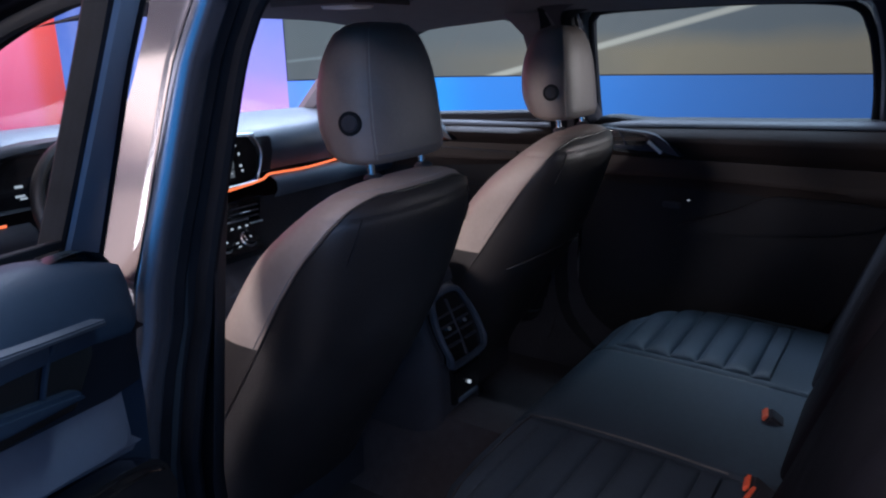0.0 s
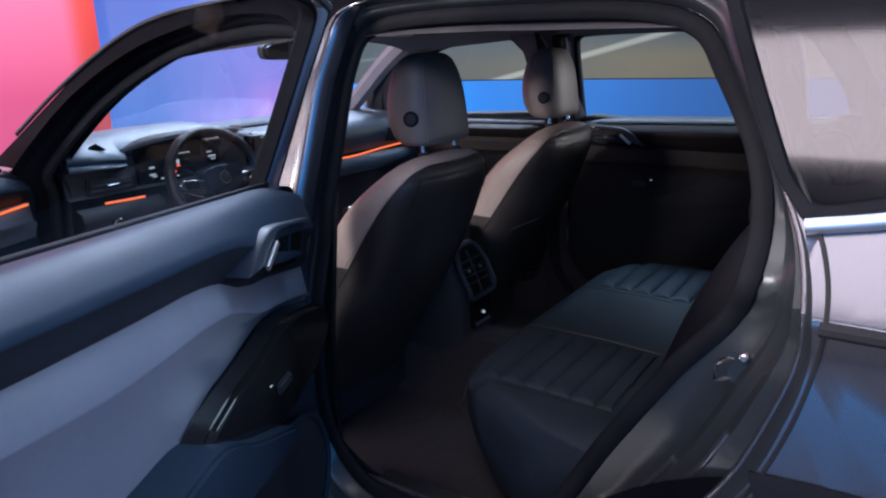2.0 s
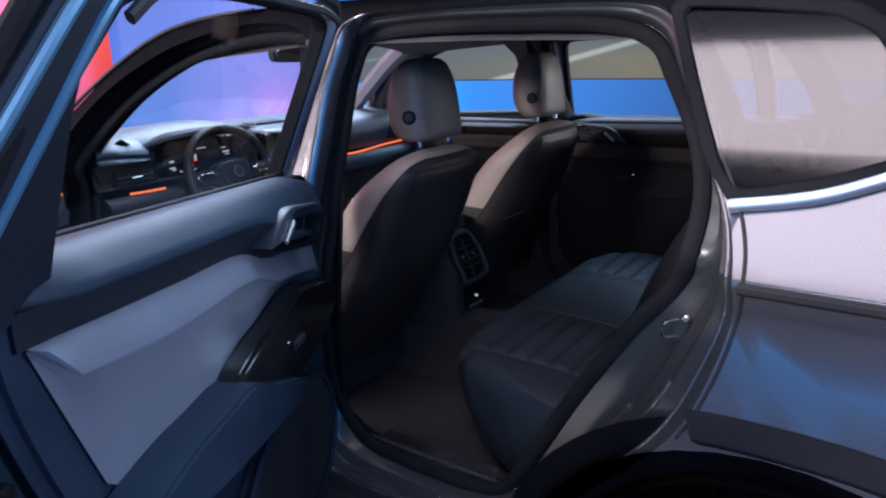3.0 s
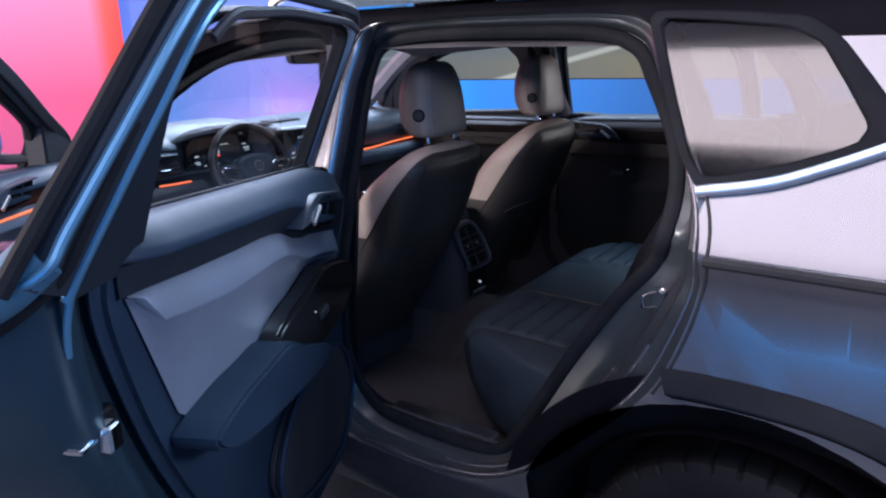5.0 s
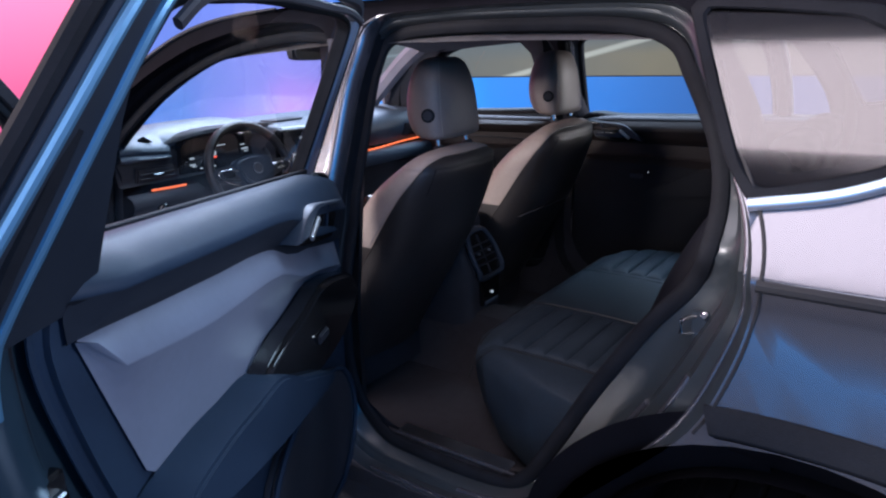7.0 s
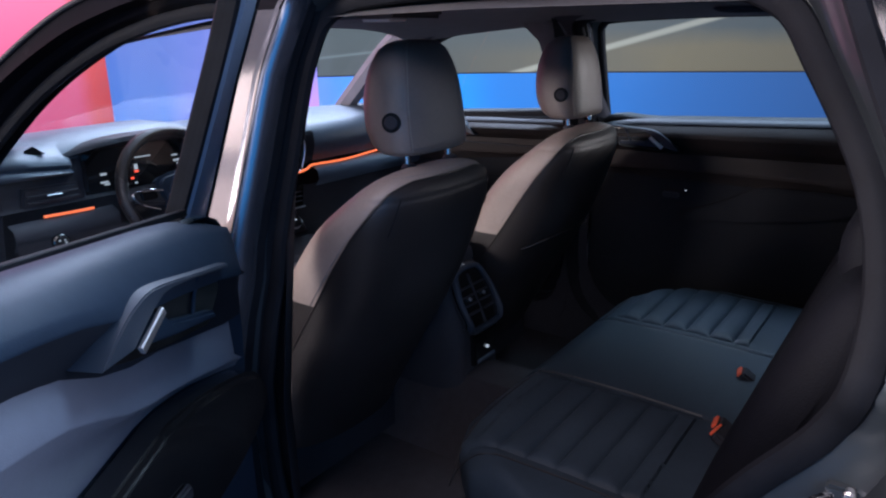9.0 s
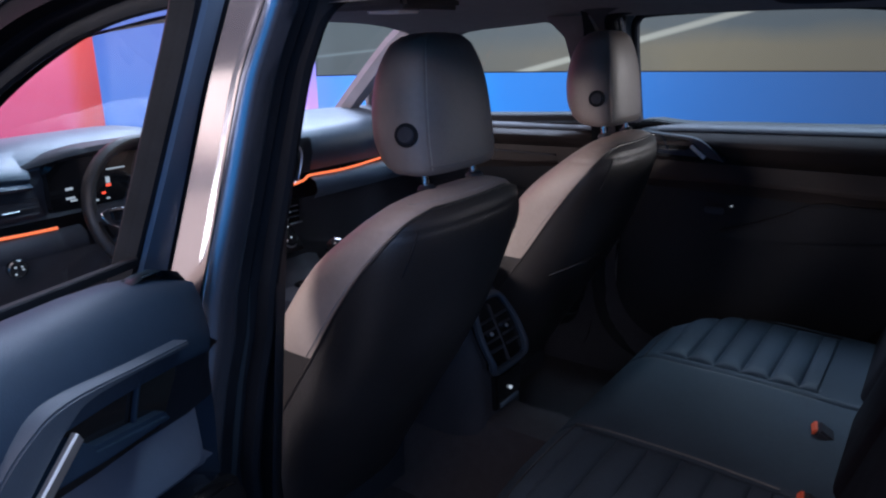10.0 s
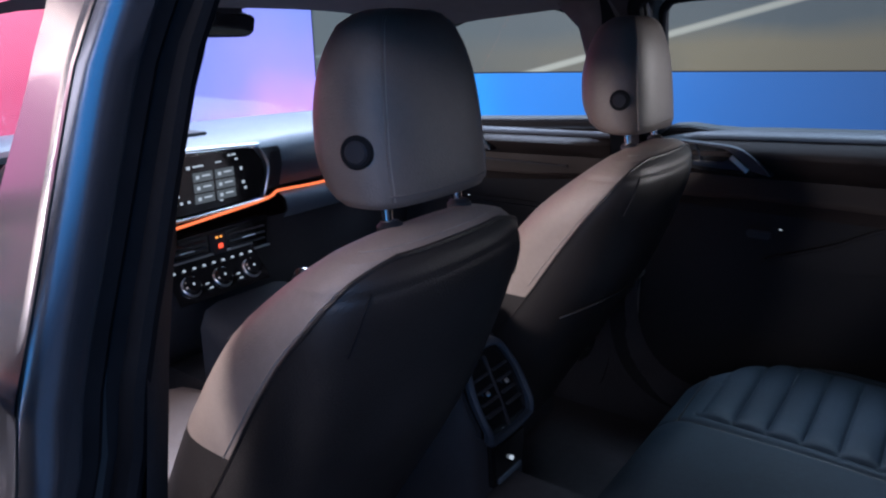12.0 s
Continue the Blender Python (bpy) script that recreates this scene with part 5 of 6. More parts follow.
    for side in (-1, 1):
        dart = [at(z, side * (0.80 + 0.10 * (1.125 - z)), proud + 0.0005) for z in np.linspace(1.06, 1.13, 8)]
        part("dart_seam", sweep(dart, circle(0.0012, 5), (0, -1, 0)), RUBBER, s, "short dark dart seam", T)
    if cx > 0:
        pk = [at(0.835 + 0.035 * (1 - k * k), 0.95 * k, proud + 0.004) for k in np.linspace(-1, 1, 17)]
        part("pocket_edge", sweep(pk, circle(0.0026, 6), (1, 0, 0)), DARK, s, "dark map pocket edge", T)
    # headrest
    H = Matrix.Translation((cx + turned, 0, 0))
    hw, hr, hf = col(HEAD_Z, HEAD_WIDE), col(HEAD_Z, HEAD_REAR), col(HEAD_Z, HEAD_FRONT)
    soft = lambda f, z, d=0.014: (f(z - d) + 2 * f(z) + f(z + d)) / 4 if 1.225 < z < 1.395 else f(z)

    def on_head(z, a, d=0.0):
        x, y = ring_point(soft(hw, z) + d, soft(hr, z) - d, soft(hf, z) + d, a, 2.9, 2.5)
        return Vector((x, y, z))

    hz = HEAD_Z[:3] + list(np.linspace(1.21, 1.395, 22)) + HEAD_Z[8:]
    bm = loft([[on_head(z, 2 * math.pi * k / 64) for k in range(64)] for z in hz], ring=True, caps=True)
    part("headrest", bm, HEAD, s, "taupe leather headrest with stitched seams", H, 50)
    for side in (-1, 1):
        for d, nm, mt, r in ((0.0, "seam", HEAD, 0.0016), (0.035, "stitching", THREAD, 0.0007)):
            line = [on_head(z, side * (0.80 - d), 0.0002) for z in hz[2:-1]]
            part(nm, sweep(line, circle(r, 6), (side, 0, 0)), mt, s, "raised headrest seam" if r > 0.001 else "pale stitching", H)
    hem = [on_head(1.214, a, 0.0002) for a in np.linspace(-0.85, 0.85, 25)]
    part("hem", sweep(hem, circle(0.0014, 6), (0, 0, 1)), HEAD, s, "raised hem round the headrest foot", H)
    for x in (-0.071, 0.071):
        part("headrest_post", rod((x, -0.010, 1.14), (x, 0.000, 1.225), 0.0068, 12), CHROME, s, "chrome headrest post", H)
        part("post_collar", rod((x, -0.010, 1.160), (x, -0.008, 1.178), 0.016, 20, 0.005), TRIM, s, "black post collar", H)
    # release button on the outer flank
    c = on_head(1.264, -1.27, -0.004)
    d = Vector((-0.93, -0.36, 0.03)).normalized()
    part("button_ring", rod(c, c + d * 0.0075, 0.0192, 28, 0.002), RUBBER, s, "black button ring", H)
    part("release_button", rod(c + d * 0.004, c + d * 0.0098, 0.0142, 28, 0.003), TRIM, s, "black headrest button", H)
    # seat cushion
    cush = [(0.30, 0.58), (0.42, 0.605), (0.60, 0.61), (0.80, 0.61), (0.90, 0.59), (0.91, 0.54), (0.85, 0.50), (0.60, 0.49), (0.35, 0.50), (0.28, 0.56)]
    rows = pillow(cush, 0.236, lambda z: 1.0, 0.07, ends(0.28), n=3)
    bm = loft(rows, ring=True)
    for r in (rows[0], rows[-1]):
        cap_fan(bm, r)
    bmesh.ops.remove_doubles(bm, verts=bm.verts, dist=1e-5)
    part("seat_cushion", bm, GREY, s, "warm grey leather seat cushion", T, 60)
    part("seat_base", box(-0.235, 0.235, 0.28, 0.84, 0.35, 0.50, 0.02), TRIM, s, "black seat base", T)
    return s


front_seat(-0.385, "warm grey and black leather driver seat", 0.025)
front_seat(0.352, "warm grey and black leather passenger seat", 0.010)

# ---- rear bench ----
bench = group("rear_bench", car)
tagged(bench, label="dark blue-grey leather rear bench with stitched channels")


def bench_front(x):
    """The cushion's front edge in plan: straight in the middle, swept back at both ends."""
    if x < 0:
        return float(np.interp(x, [-0.645, -0.638, -0.625, -0.60, -0.55, -0.48, -0.40, -0.30], [-0.56, -0.49, -0.40, -0.325, -0.232, -0.162, -0.130, -0.122]))
    k = max(0.0, (abs(x + 0.01) - 0.42) / 0.30)
    return -0.122 - 0.37 * k ** 2.2


def bench_top(x, y):
    """Height of the cushion's top: rounded front, dished outer places with cross channels."""
    z = 0.655
    f = max(0.0, (y - bench_front(x) + 0.087) / 0.09)
    z -= 0.045 * f ** 2.4
    z -= 0.010 * max(0.0, (-0.40 - y) / 0.25)
    e = max(0.0, (abs(x) - (0.55 if x < 0 else 0.60)) / 0.11)
    z -= 0.05 * e ** 2.0
    for x0, x1 in ((-0.50, -0.165), (0.262, 0.60)):
        if x0 - 0.03 < x < x1 + 0.03:
            k = min(1.0, max(0.0, (min(x - x0, x1 - x)) / 0.035))
            k = k * (2 - k)
            ph = (y + 0.198) / 0.062
            if -5.6 < ph < 0.0:
                q = abs(ph - round(ph)) * 2
                z += k * 0.0075 * (1 - (1 - q) ** 2.6) - 0.0035 * k * math.exp(-(q / 0.07) ** 2)
            if -0.55 < y < -0.19:
                z -= 0.004 * math.exp(-(min(abs(x - x0), abs(x - x1)) / 0.004) ** 2)
    for sx in (-0.155, 0.235):
        z -= 0.007 * math.exp(-((x - sx) / 0.006) ** 2)
    return z


xs = [x for x in np.linspace(-0.645, 0.70, 250)]
steps = np.linspace(0, 1, 230)
rows = []
for x in xs:
    col = [(x, y, bench_top(x, y)) for y in (-0.70 + k * (bench_front(x) + 0.70) for k in steps)]
    q = col[-1]
    rnd = 0.02 + 0.05 * max(0.0, (abs(x) - 0.55) / 0.15) ** 2
    col += [(x, q[1] + 0.012 - rnd * 0.3, q[2] - 0.015), (x, q[1] + 0.016 - rnd * 0.5, q[2] - 0.04), (x, q[1] + 0.012 - rnd * 0.6, q[2] - 0.09), (x, q[1] - 0.005 - rnd * 0.6, q[2] - 0.15), (x, q[1] - 0.04 - rnd * 0.6, q[2] - 0.22)]
    rows.append(col)
bm = loft(rows)
for r in (rows[0], rows[-1]):
    vs = [bm.verts.new(p) for p in r] + [bm.verts.new((r[0][0], r[0][1], 0.40))]
    bm.faces.new(vs)
bmesh.ops.remove_doubles(bm, verts=bm.verts, dist=1e-5)
part("bench_cushion", bm, BENCH, bench, "dark leather bench cushion with sewn channels", flat=60)
# stitch line along the outer places
for cx, w in ((-0.335, 0.185), (0.42, 0.185)):
    pts = [(cx - w, -0.55), (cx - w, -0.20), (cx - w + 0.03, -0.165), (cx + w - 0.03, -0.165), (cx + w, -0.20), (cx + w, -0.55)]
    path = [Vector((p.x, p.y, bench_top(p.x, p.y) + 0.0015)) for p in catmull([(a, b, 0) for a, b in pts], 8)]
    part("stitching", sweep(path, circle(0.0018, 5), (0, 0, 1)), DARK, bench, "fine stitching")
# backrest: three places
rest = [(-0.62, 0.60), (-0.655, 0.75), (-0.72, 0.95), (-0.79, 1.10), (-0.83, 1.14), (-0.88, 1.13), (-0.89, 1.05), (-0.85, 0.85), (-0.80, 0.62), (-0.70, 0.56)]
for cx, half in ((-0.42, 0.265), (0.045, 0.195), (0.47, 0.225)):
    rows = pillow(rest, half, lambda z: float(np.interp(z, [0.6, 1.0, 1.15], [1.0, 0.98, 0.86])), 0.06, ends(0.06 / half), n=4)
    bm = loft(rows, ring=True)
    for r in (rows[0], rows[-1]):
        cap_fan(bm, r)
    bmesh.ops.remove_doubles(bm, verts=bm.verts, dist=1e-5)
    part("bench_backrest", bm, BENCH_SHADED, bench, "bench backrest in leather darkened for shade", Matrix.Translation((cx, 0, 0)), 60)
    hd = [(-0.80, 1.10), (-0.79, 1.16), (-0.81, 1.20), (-0.85, 1.215), (-0.89, 1.20), (-0.90, 1.15), (-0.87, 1.09)]
    rows = pillow(hd, 0.12, lambda z: float(np.interp(z, [1.12, 1.29], [1.0, 0.85])), 0.035, ends(0.3), n=3)
    bm = loft(rows, ring=True)
    for r in (rows[0], rows[-1]):
        cap_fan(bm, r)
    bmesh.ops.remove_doubles(bm, verts=bm.verts, dist=1e-5)
    part("bench_headrest", bm, BENCH_SHADED, bench, "rear headrest in leather darkened for shade", Matrix.Translation((cx, 0, 0)), 60)
for x, y, z, t in ((-0.185, -0.612, 0.648, 6), (-0.225, -0.622, 0.650, -8), (0.090, -0.592, 0.640, 10)):
    bk = group("belt_buckle", car)
    T = Matrix.Translation((x, y, z)) @ Matrix.Rotation(radians(t), 4, "Z") @ Matrix.Rotation(radians(-55), 4, "X")
    part("buckle_body", box(-0.024, 0.024, -0.011, 0.011, -0.05, 0.030, 0.006), TRIM, bk, "black belt buckle", T)
    part("buckle_button", box(-0.019, 0.019, -0.006, 0.008, 0.027, 0.034, 0.002), RED, bk, "red release button", T)

# ---- centre console ----
con = group("centre_console", car)
tagged(con, label="dark centre console with rear air vents")
lev = lambda z: 0.088 + 0.55 * max(0.0, z - 0.68)
part("console_body", loft([[(0.01 + w * sx, y, z) for sx, z in ((-1, 0.34), (-1, 0.55), (-0.97, zt - 0.05), (-0.85, zt - 0.012), (-0.6, zt), (0.6, zt), (0.85, zt - 0.012), (0.97, zt - 0.05), (1, 0.55), (1, 0.34))] for y, w, zt in ((0.105, 0.08, 0.62), (0.12, 0.095, 0.70), (0.165, 0.105, 0.79), (0.21, 0.108, 0.83), (0.50, 0.11, 0.84), (0.54, 0.12, 0.74), (0.80, 0.14, 0.72), (0.86, 0.15, 0.78))], caps=True), TRIM, con, "black console body", flat=45)
shield = [(-0.070, 0.72), (-0.062, 0.765), (-0.035, 0.805), (0.055, 0.805), (0.082, 0.765), (0.09, 0.725), (0.085, 0.675), (0.07, 0.652), (-0.05, 0.652), (-0.065, 0.675)]
tilt = lambda bm: [setattr(v, "co", Vector((v.co.x, v.co.y + lev(v.co.z), v.co.z))) for v in bm.verts] and bm
part("vent_bezel", tilt(sweep([(x, 0.0, z) for x, z in outline_path(shield, 4)], rect(0.015, 0.02, 0.7), (0, 1, 0), True)), BEZEL, con, "grey vent bezel")
part("vent_housing", tilt(slab(outline_path([(0.01 + (x - 0.01) * 1.04, z) for x, z in shield], 4), 0.012, 0.10, 0.006)), TRIM, con, "dark vent housing")
part("vent_backing", tilt(slab(outline_path(shield, 4), 0.004, 0.03, 0.0)), GLOSS, con, "black vent recess")
for x0 in (-0.050, 0.018):
    for i in range(4):
        z = 0.695 + i * 0.021
        part("vent_slat", tilt(box(x0, x0 + 0.052, 0.0, 0.010, z, z + 0.0035, 0.001, 1)), TRIM, con)
    part("vent_tab", tilt(box(x0 + 0.020, x0 + 0.031, -0.004, 0.003, 0.729, 0.736, 0.002, 1)), SATIN, con, "silver vent tab")
part("vent_divider", tilt(box(0.006, 0.014, -0.002, 0.012, 0.66, 0.79, 0.002, 1)), TRIM, con, "black vent divider")
part("socket_panel", slab([(-0.045, 0.545), (0.062, 0.545), (0.068, 0.635), (-0.05, 0.635)], 0.086, 0.106, 0.005), GLOSS, con, "black socket panel")
part("socket_flap", box(-0.035, 0.05, 0.082, 0.09, 0.55, 0.562, 0.002, 1), SOFT, con, "grey socket flap")
part("socket_light", rod((0.009, 0.08, 0.589), (0.009, 0.088, 0.589), 0.0045, 10), WHITE_ICON, con, "tiny white socket light")
part("armrest_lid", loft([[(0.01 + w * sx, y, z) for sx, z in ((-1, 0.81), (-1, zt - 0.02), (-0.8, zt), (0.8, zt), (1, zt - 0.02), (1, 0.81))] for y, w, zt in ((0.185, 0.085, 0.835), (0.20, 0.10, 0.853), (0.48, 0.10, 0.862), (0.50, 0.085, 0.85))], ring=True, caps=True), TRIM, con, "padded console armrest")
part("gear_gate", box(-0.06, 0.08, 0.56, 0.76, 0.735, 0.748, 0.006), GLOSS, con, "black gear selector plate")
part("gear_lever", rod((0.01, 0.66, 0.74), (0.01, 0.645, 0.83), 0.014, 14), TRIM, con, "satin gear lever stem")
bm = bmesh.new()
bmesh.ops.create_uvsphere(bm, u_segments=16, v_segments=10, radius=0.03)
for v in bm.verts:
    v.co = Vector((0.01 + v.co.x * 0.9, 0.642 + v.co.y * 1.25, 0.85 + v.co.z * 1.1))
part("gear_knob", bm, GLOSS, con, "black gear knob")
part("knob_cap", rod((-0.005, 0.61, 0.868), (-0.005, 0.606, 0.875), 0.012, 12), CHROME, con, "bright knob cap")

# ---- dashboard ----
dash = group("dashboard", car)
tagged(dash, label="soft grey dashboard with amber light strip and lit displays")
xs = np.linspace(-0.79, 0.79, 41)


def hood(x):
    """Rise of the instrument hood over the driver's side."""
    return 0.035 * math.exp(-((x + 0.37) / 0.24) ** 4)


def ahead_by(x):
    """The driver's side of the fascia stands back towards the windscreen."""
    k = min(1.0, max(0.0, (-0.13 - x) / 0.10))
    return 0.10 * k * k * (3 - 2 * k)


rows = []
for x in xs:
    b = 0.05 * (x / 0.79) ** 2
    h, g = hood(x), ahead_by(x)
    up = 0.22 * g
    rows.append([(x, 1.40 - 2.2 * b, 1.148 + up), (x, 1.27 - b, 1.154 + 0.2 * h + up), (x, 1.10 + 0.6 * g, 1.15 + 0.4 * h + up), (x, 0.985 + g, 1.142 + 0.5 * h + 0.5 * up), (x, 0.955 + g, 1.13 + 0.5 * h), (x, 0.945 + g, 1.115 + 0.4 * h)])
part("dash_top", loft(rows), SOFT, dash, "pale soft dashboard top", flat=60)
rows = []
for x in xs:
    g = ahead_by(x)
    rows.append([(x, 0.955 + g, 1.125), (x, 0.94 + g, 1.10), (x, 0.945 + g, 1.05), (x, 0.94 + g, 1.018), (x, 0.925 + g, 1.010)])
part("dash_face", loft(rows), TRIM, dash, "dark dashboard face", flat=60)
part("dash_face_far", loft([[(x, 0.938, z1), (x, 0.915, z1 - 0.02), (x, 0.912, z1 - 0.06), (x, 0.93, 1.012)] for x, z1 in [(x, 1.13 - 0.0 * x) for x in np.linspace(0.20, 0.78, 12)]]), SOFT, dash, "grey passenger side fascia", flat=60)
before = set(dash.children)
lobe = []
for k in np.linspace(0, 1, 14):
    x = -0.785 + 0.20 * k
    dz, dy = -0.018 * k ** 1.5, 0.02 * k * k
    lobe.append([(x, 1.02 + dy, 1.152 + 0.3 * hood(x)), (x, 0.955 + dy, 1.150 + 0.4 * hood(x)), (x, 0.915 + dy, 1.142 + dz), (x, 0.897 + dy, 1.128 + dz), (x, 0.893 + dy, 1.116 + dz), (x, 0.903 + dy, 1.108 + dz), (x, 0.905 + dy, 1.106 + dz), (x, 0.892 + dy, 1.100 + dz), (x, 0.887 + dy, 1.090 + 0.6 * dz), (x, 0.895 + dy, 1.080 + 0.4 * dz), (x, 0.925 + dy, 1.078)])
part("dash_end", loft(lobe), SOFT, dash, "pale rounded dashboard end above the vent", flat=70)
# amber strip: runs the whole width and dips under the centre display
for ob in set(dash.children) - before:
    ob.location = (0.0, 0.118, 0.010)
strip = [(-0.690, 1.008, 0.990), (-0.62, 1.008, 0.988), (-0.555, 1.010, 0.987)]
part("amber_strip", sweep(catmull(strip, 5), rect(0.006, 0.006), (0, 1, 0)), AMBER, dash, "glowing amber light strip")
strip = [(-0.20, 0.905, 0.965), (-0.05, 0.903, 0.976), (0.125, 0.903, 0.990), (0.165, 0.903, 1.003), (0.195, 0.905, 1.004), (0.35, 0.908, 1.000), (0.56, 0.911, 1.010), (0.74, 0.914, 1.014)]
part("amber_strip", sweep(catmull(strip, 5), rect(0.006, 0.006), (0, 1, 0)), AMBER, dash, "glowing amber light strip")
for x0, x1, lab in ((-0.78, -0.50, "dark lower trim band"), (0.18, 0.78, "grey lower trim band")):
    part("trim_band", loft([[(x, y + (0.098 if x0 < 0 else 0.0), z - (0.014 if x0 < 0 else 0.0)) for y, z in ((0.915, 0.998), (0.885, 0.985), (0.88, 0.955), (0.90, 0.93))] for x in np.linspace(x0, x1, 10)]), LEDGE if x0 < 0 else SOFT, dash, lab, flat=60)
part("knee_panel", loft([[(x, 0.92 + 0.6 * ahead_by(x), 0.935), (x, 0.93 + 0.5 * ahead_by(x), 0.80), (x, 1.0, 0.62), (x, 1.1, 0.55)] for x in np.linspace(-0.78, 0.78, 27)]), TRIM, dash, "black lower dashboard", flat=60)
# instrument display
before = set(dash.children)
visor = []
for x in np.linspace(-0.66, -0.10, 29):
    q = min(1.0, (x + 0.66) / 0.16, (-0.10 - x) / 0.10)
    q = q * q * (3 - 2 * q)
    z = 1.150 + 0.85 * hood(x)
    visor.append([(x, 1.06, z + 0.002), (x, 0.985 - 0.06 * q, z + 0.003 + 0.006 * q), (x, 0.935 - 0.045 * q, z - 0.004 + 0.010 * q), (x, 0.930 - 0.045 * q, z - 0.012 + 0.006 * q), (x, 0.955, z - 0.035)])
part("instrument_visor", loft(visor), TRIM, dash, "black instrument visor", flat=60)
part("instrument_hood", loft([[(x, y, z) for x, z in ((-0.60, 1.045), (-0.60, 1.13), (-0.56, 1.165), (-0.37, 1.18), (-0.20, 1.165), (-0.165, 1.13), (-0.165, 1.045))] for y in (0.90, 0.96)]), GLOSS, dash, "black instrument hood", flat=60)
part("instrument_display", box(-0.60, -0.16, 0.918, 0.935, 1.03, 1.155, 0.004), GLOSS, dash, "black instrument display")


def icons(parent, cells, y, material, name="display_symbol", h=0.004):
    for x, z, w, hh in cells:
        part(name, box(x - w / 2, x + w / 2, y - 0.001, y + 0.002, z - hh / 2, z + hh / 2, 0), material, parent)


icons(dash, [(-0.445, 1.091, 0.010, 0.016), (-0.545, 1.085, 0.018, 0.006), (-0.545, 1.062, 0.022, 0.005), (-0.538, 1.055, 0.016, 0.004), (-0.42, 1.118, 0.05, 0.003), (-0.315, 1.108, 0.02, 0.004), (-0.305, 1.092, 0.03, 0.006), (-0.30, 1.082, 0.02, 0.004), (-0.26, 1.09, 0.012, 0.005), (-0.51, 1.045, 0.01, 0.004), (-0.48, 1.045, 0.008, 0.004), (-0.45, 1.045, 0.008, 0.004)], 0.9165, WHITE_ICON)
icons(dash, [(-0.445, 1.078, 0.012, 0.006), (-0.25, 1.075, 0.008, 0.006), (-0.46, 1.06, 0.01, 0.005)], 0.9165, RED_ICON)
for ob in set(dash.children) - before:
    ob.location = (0.045, 0.118, -0.016)
# centre display
before = set(dash.children)
scr = [(-0.155, 0.985), (0.130, 0.992), (0.148, 1.0), (0.165, 1.055), (0.160, 1.085), (0.135, 1.118), (0.120, 1.122), (-0.155, 1.135)]
part("centre_display", slab(scr, 0.898, 0.95, 0.006), GLOSS, dash, "black glass centre display with lit menu")
part("display_rim", sweep([(x, 0.906, z) for x, z in [(p.x, p.y) for p in catmull([(-0.155, 1.142, 0), (0.125, 1.128, 0), (0.142, 1.122, 0), (0.168, 1.088, 0), (0.174, 1.055, 0), (0.155, 0.998, 0), (0.135, 0.984, 0), (-0.155, 0.976, 0)], 5)]], rect(0.008, 0.02, 0.6), (0, 1, 0)), SATIN, dash, "satin silver display rim")
tiles = []
for i in range(2):
    for j in range(3):
        tiles.append((-0.025 + i * 0.062, 1.072 - j * 0.026, 0.054, 0.022))
icons(dash, tiles, 0.8965, TILE, "menu_tile")
icons(dash, [(x + 0.008, z + 0.002, 0.022, 0.0035) for x, z, *_ in tiles] + [(x - 0.016, z, 0.008, 0.008) for x, z, *_ in tiles], 0.8945, WHITE_ICON)
icons(dash, [(-0.062, 1.097, 0.008, 0.008), (-0.035, 1.098, 0.028, 0.004), (0.022, 1.10, 0.016, 0.003), (0.055, 1.112, 0.006, 0.004), (0.068, 1.112, 0.012, 0.004), (0.075, 1.10, 0.008, 0.004), (0.087, 1.075, 0.005, 0.008), (0.09, 1.04, 0.007, 0.007), (0.095, 1.025, 0.006, 0.006), (-0.10, 1.035, 0.012, 0.006), (-0.105, 1.018, 0.006, 0.006), (-0.09, 1.018, 0.006, 0.006), (-0.07, 1.018, 0.006, 0.006), (0.02, 1.006, 0.008, 0.003)], 0.8962, WHITE_ICON)
# centre vents and hazard switch
part("vent_housing", slab([(-0.17, 0.862), (0.155, 0.862), (0.165, 0.935), (-0.17, 0.93)], 0.905, 0.95, 0.006), GLOSS, dash, "black centre vent housing")
for x0, x1 in ((-0.15, -0.035), (0.035, 0.145)):
    for i in range(3):
        z = 0.88 + i * 0.016
        part("vent_slat", box(x0, x1, 0.898, 0.915, z, z + 0.004, 0.001, 1), TRIM, dash)
    part("vent_tab", box((x0 + x1) / 2 - 0.02, (x0 + x1) / 2 + 0.02, 0.894, 0.9, 0.898, 0.901, 0.001, 1), SATIN, dash, "silver vent tab")
part("vent_rim", box(-0.165, 0.158, 0.898, 0.906, 0.858, 0.862, 0.001, 1), SATIN, dash, "thin silver vent rim")
part("hazard_switch", box(-0.022, 0.022, 0.896, 0.91, 0.872, 0.925, 0.003), TRIM, dash, "black hazard switch")
icons(dash, [(0.002, 0.895, 0.012, 0.011)], 0.8945, RED_ICON, "hazard_symbol")
icons(dash, [(-0.007, 0.918, 0.006, 0.004), (0.005, 0.918, 0.006, 0.004)], 0.8945, AMBER_ICON, "airbag_symbol")
for ob in set(dash.children) - before:
    ob.location = (-0.025, 0.008, 0.006)
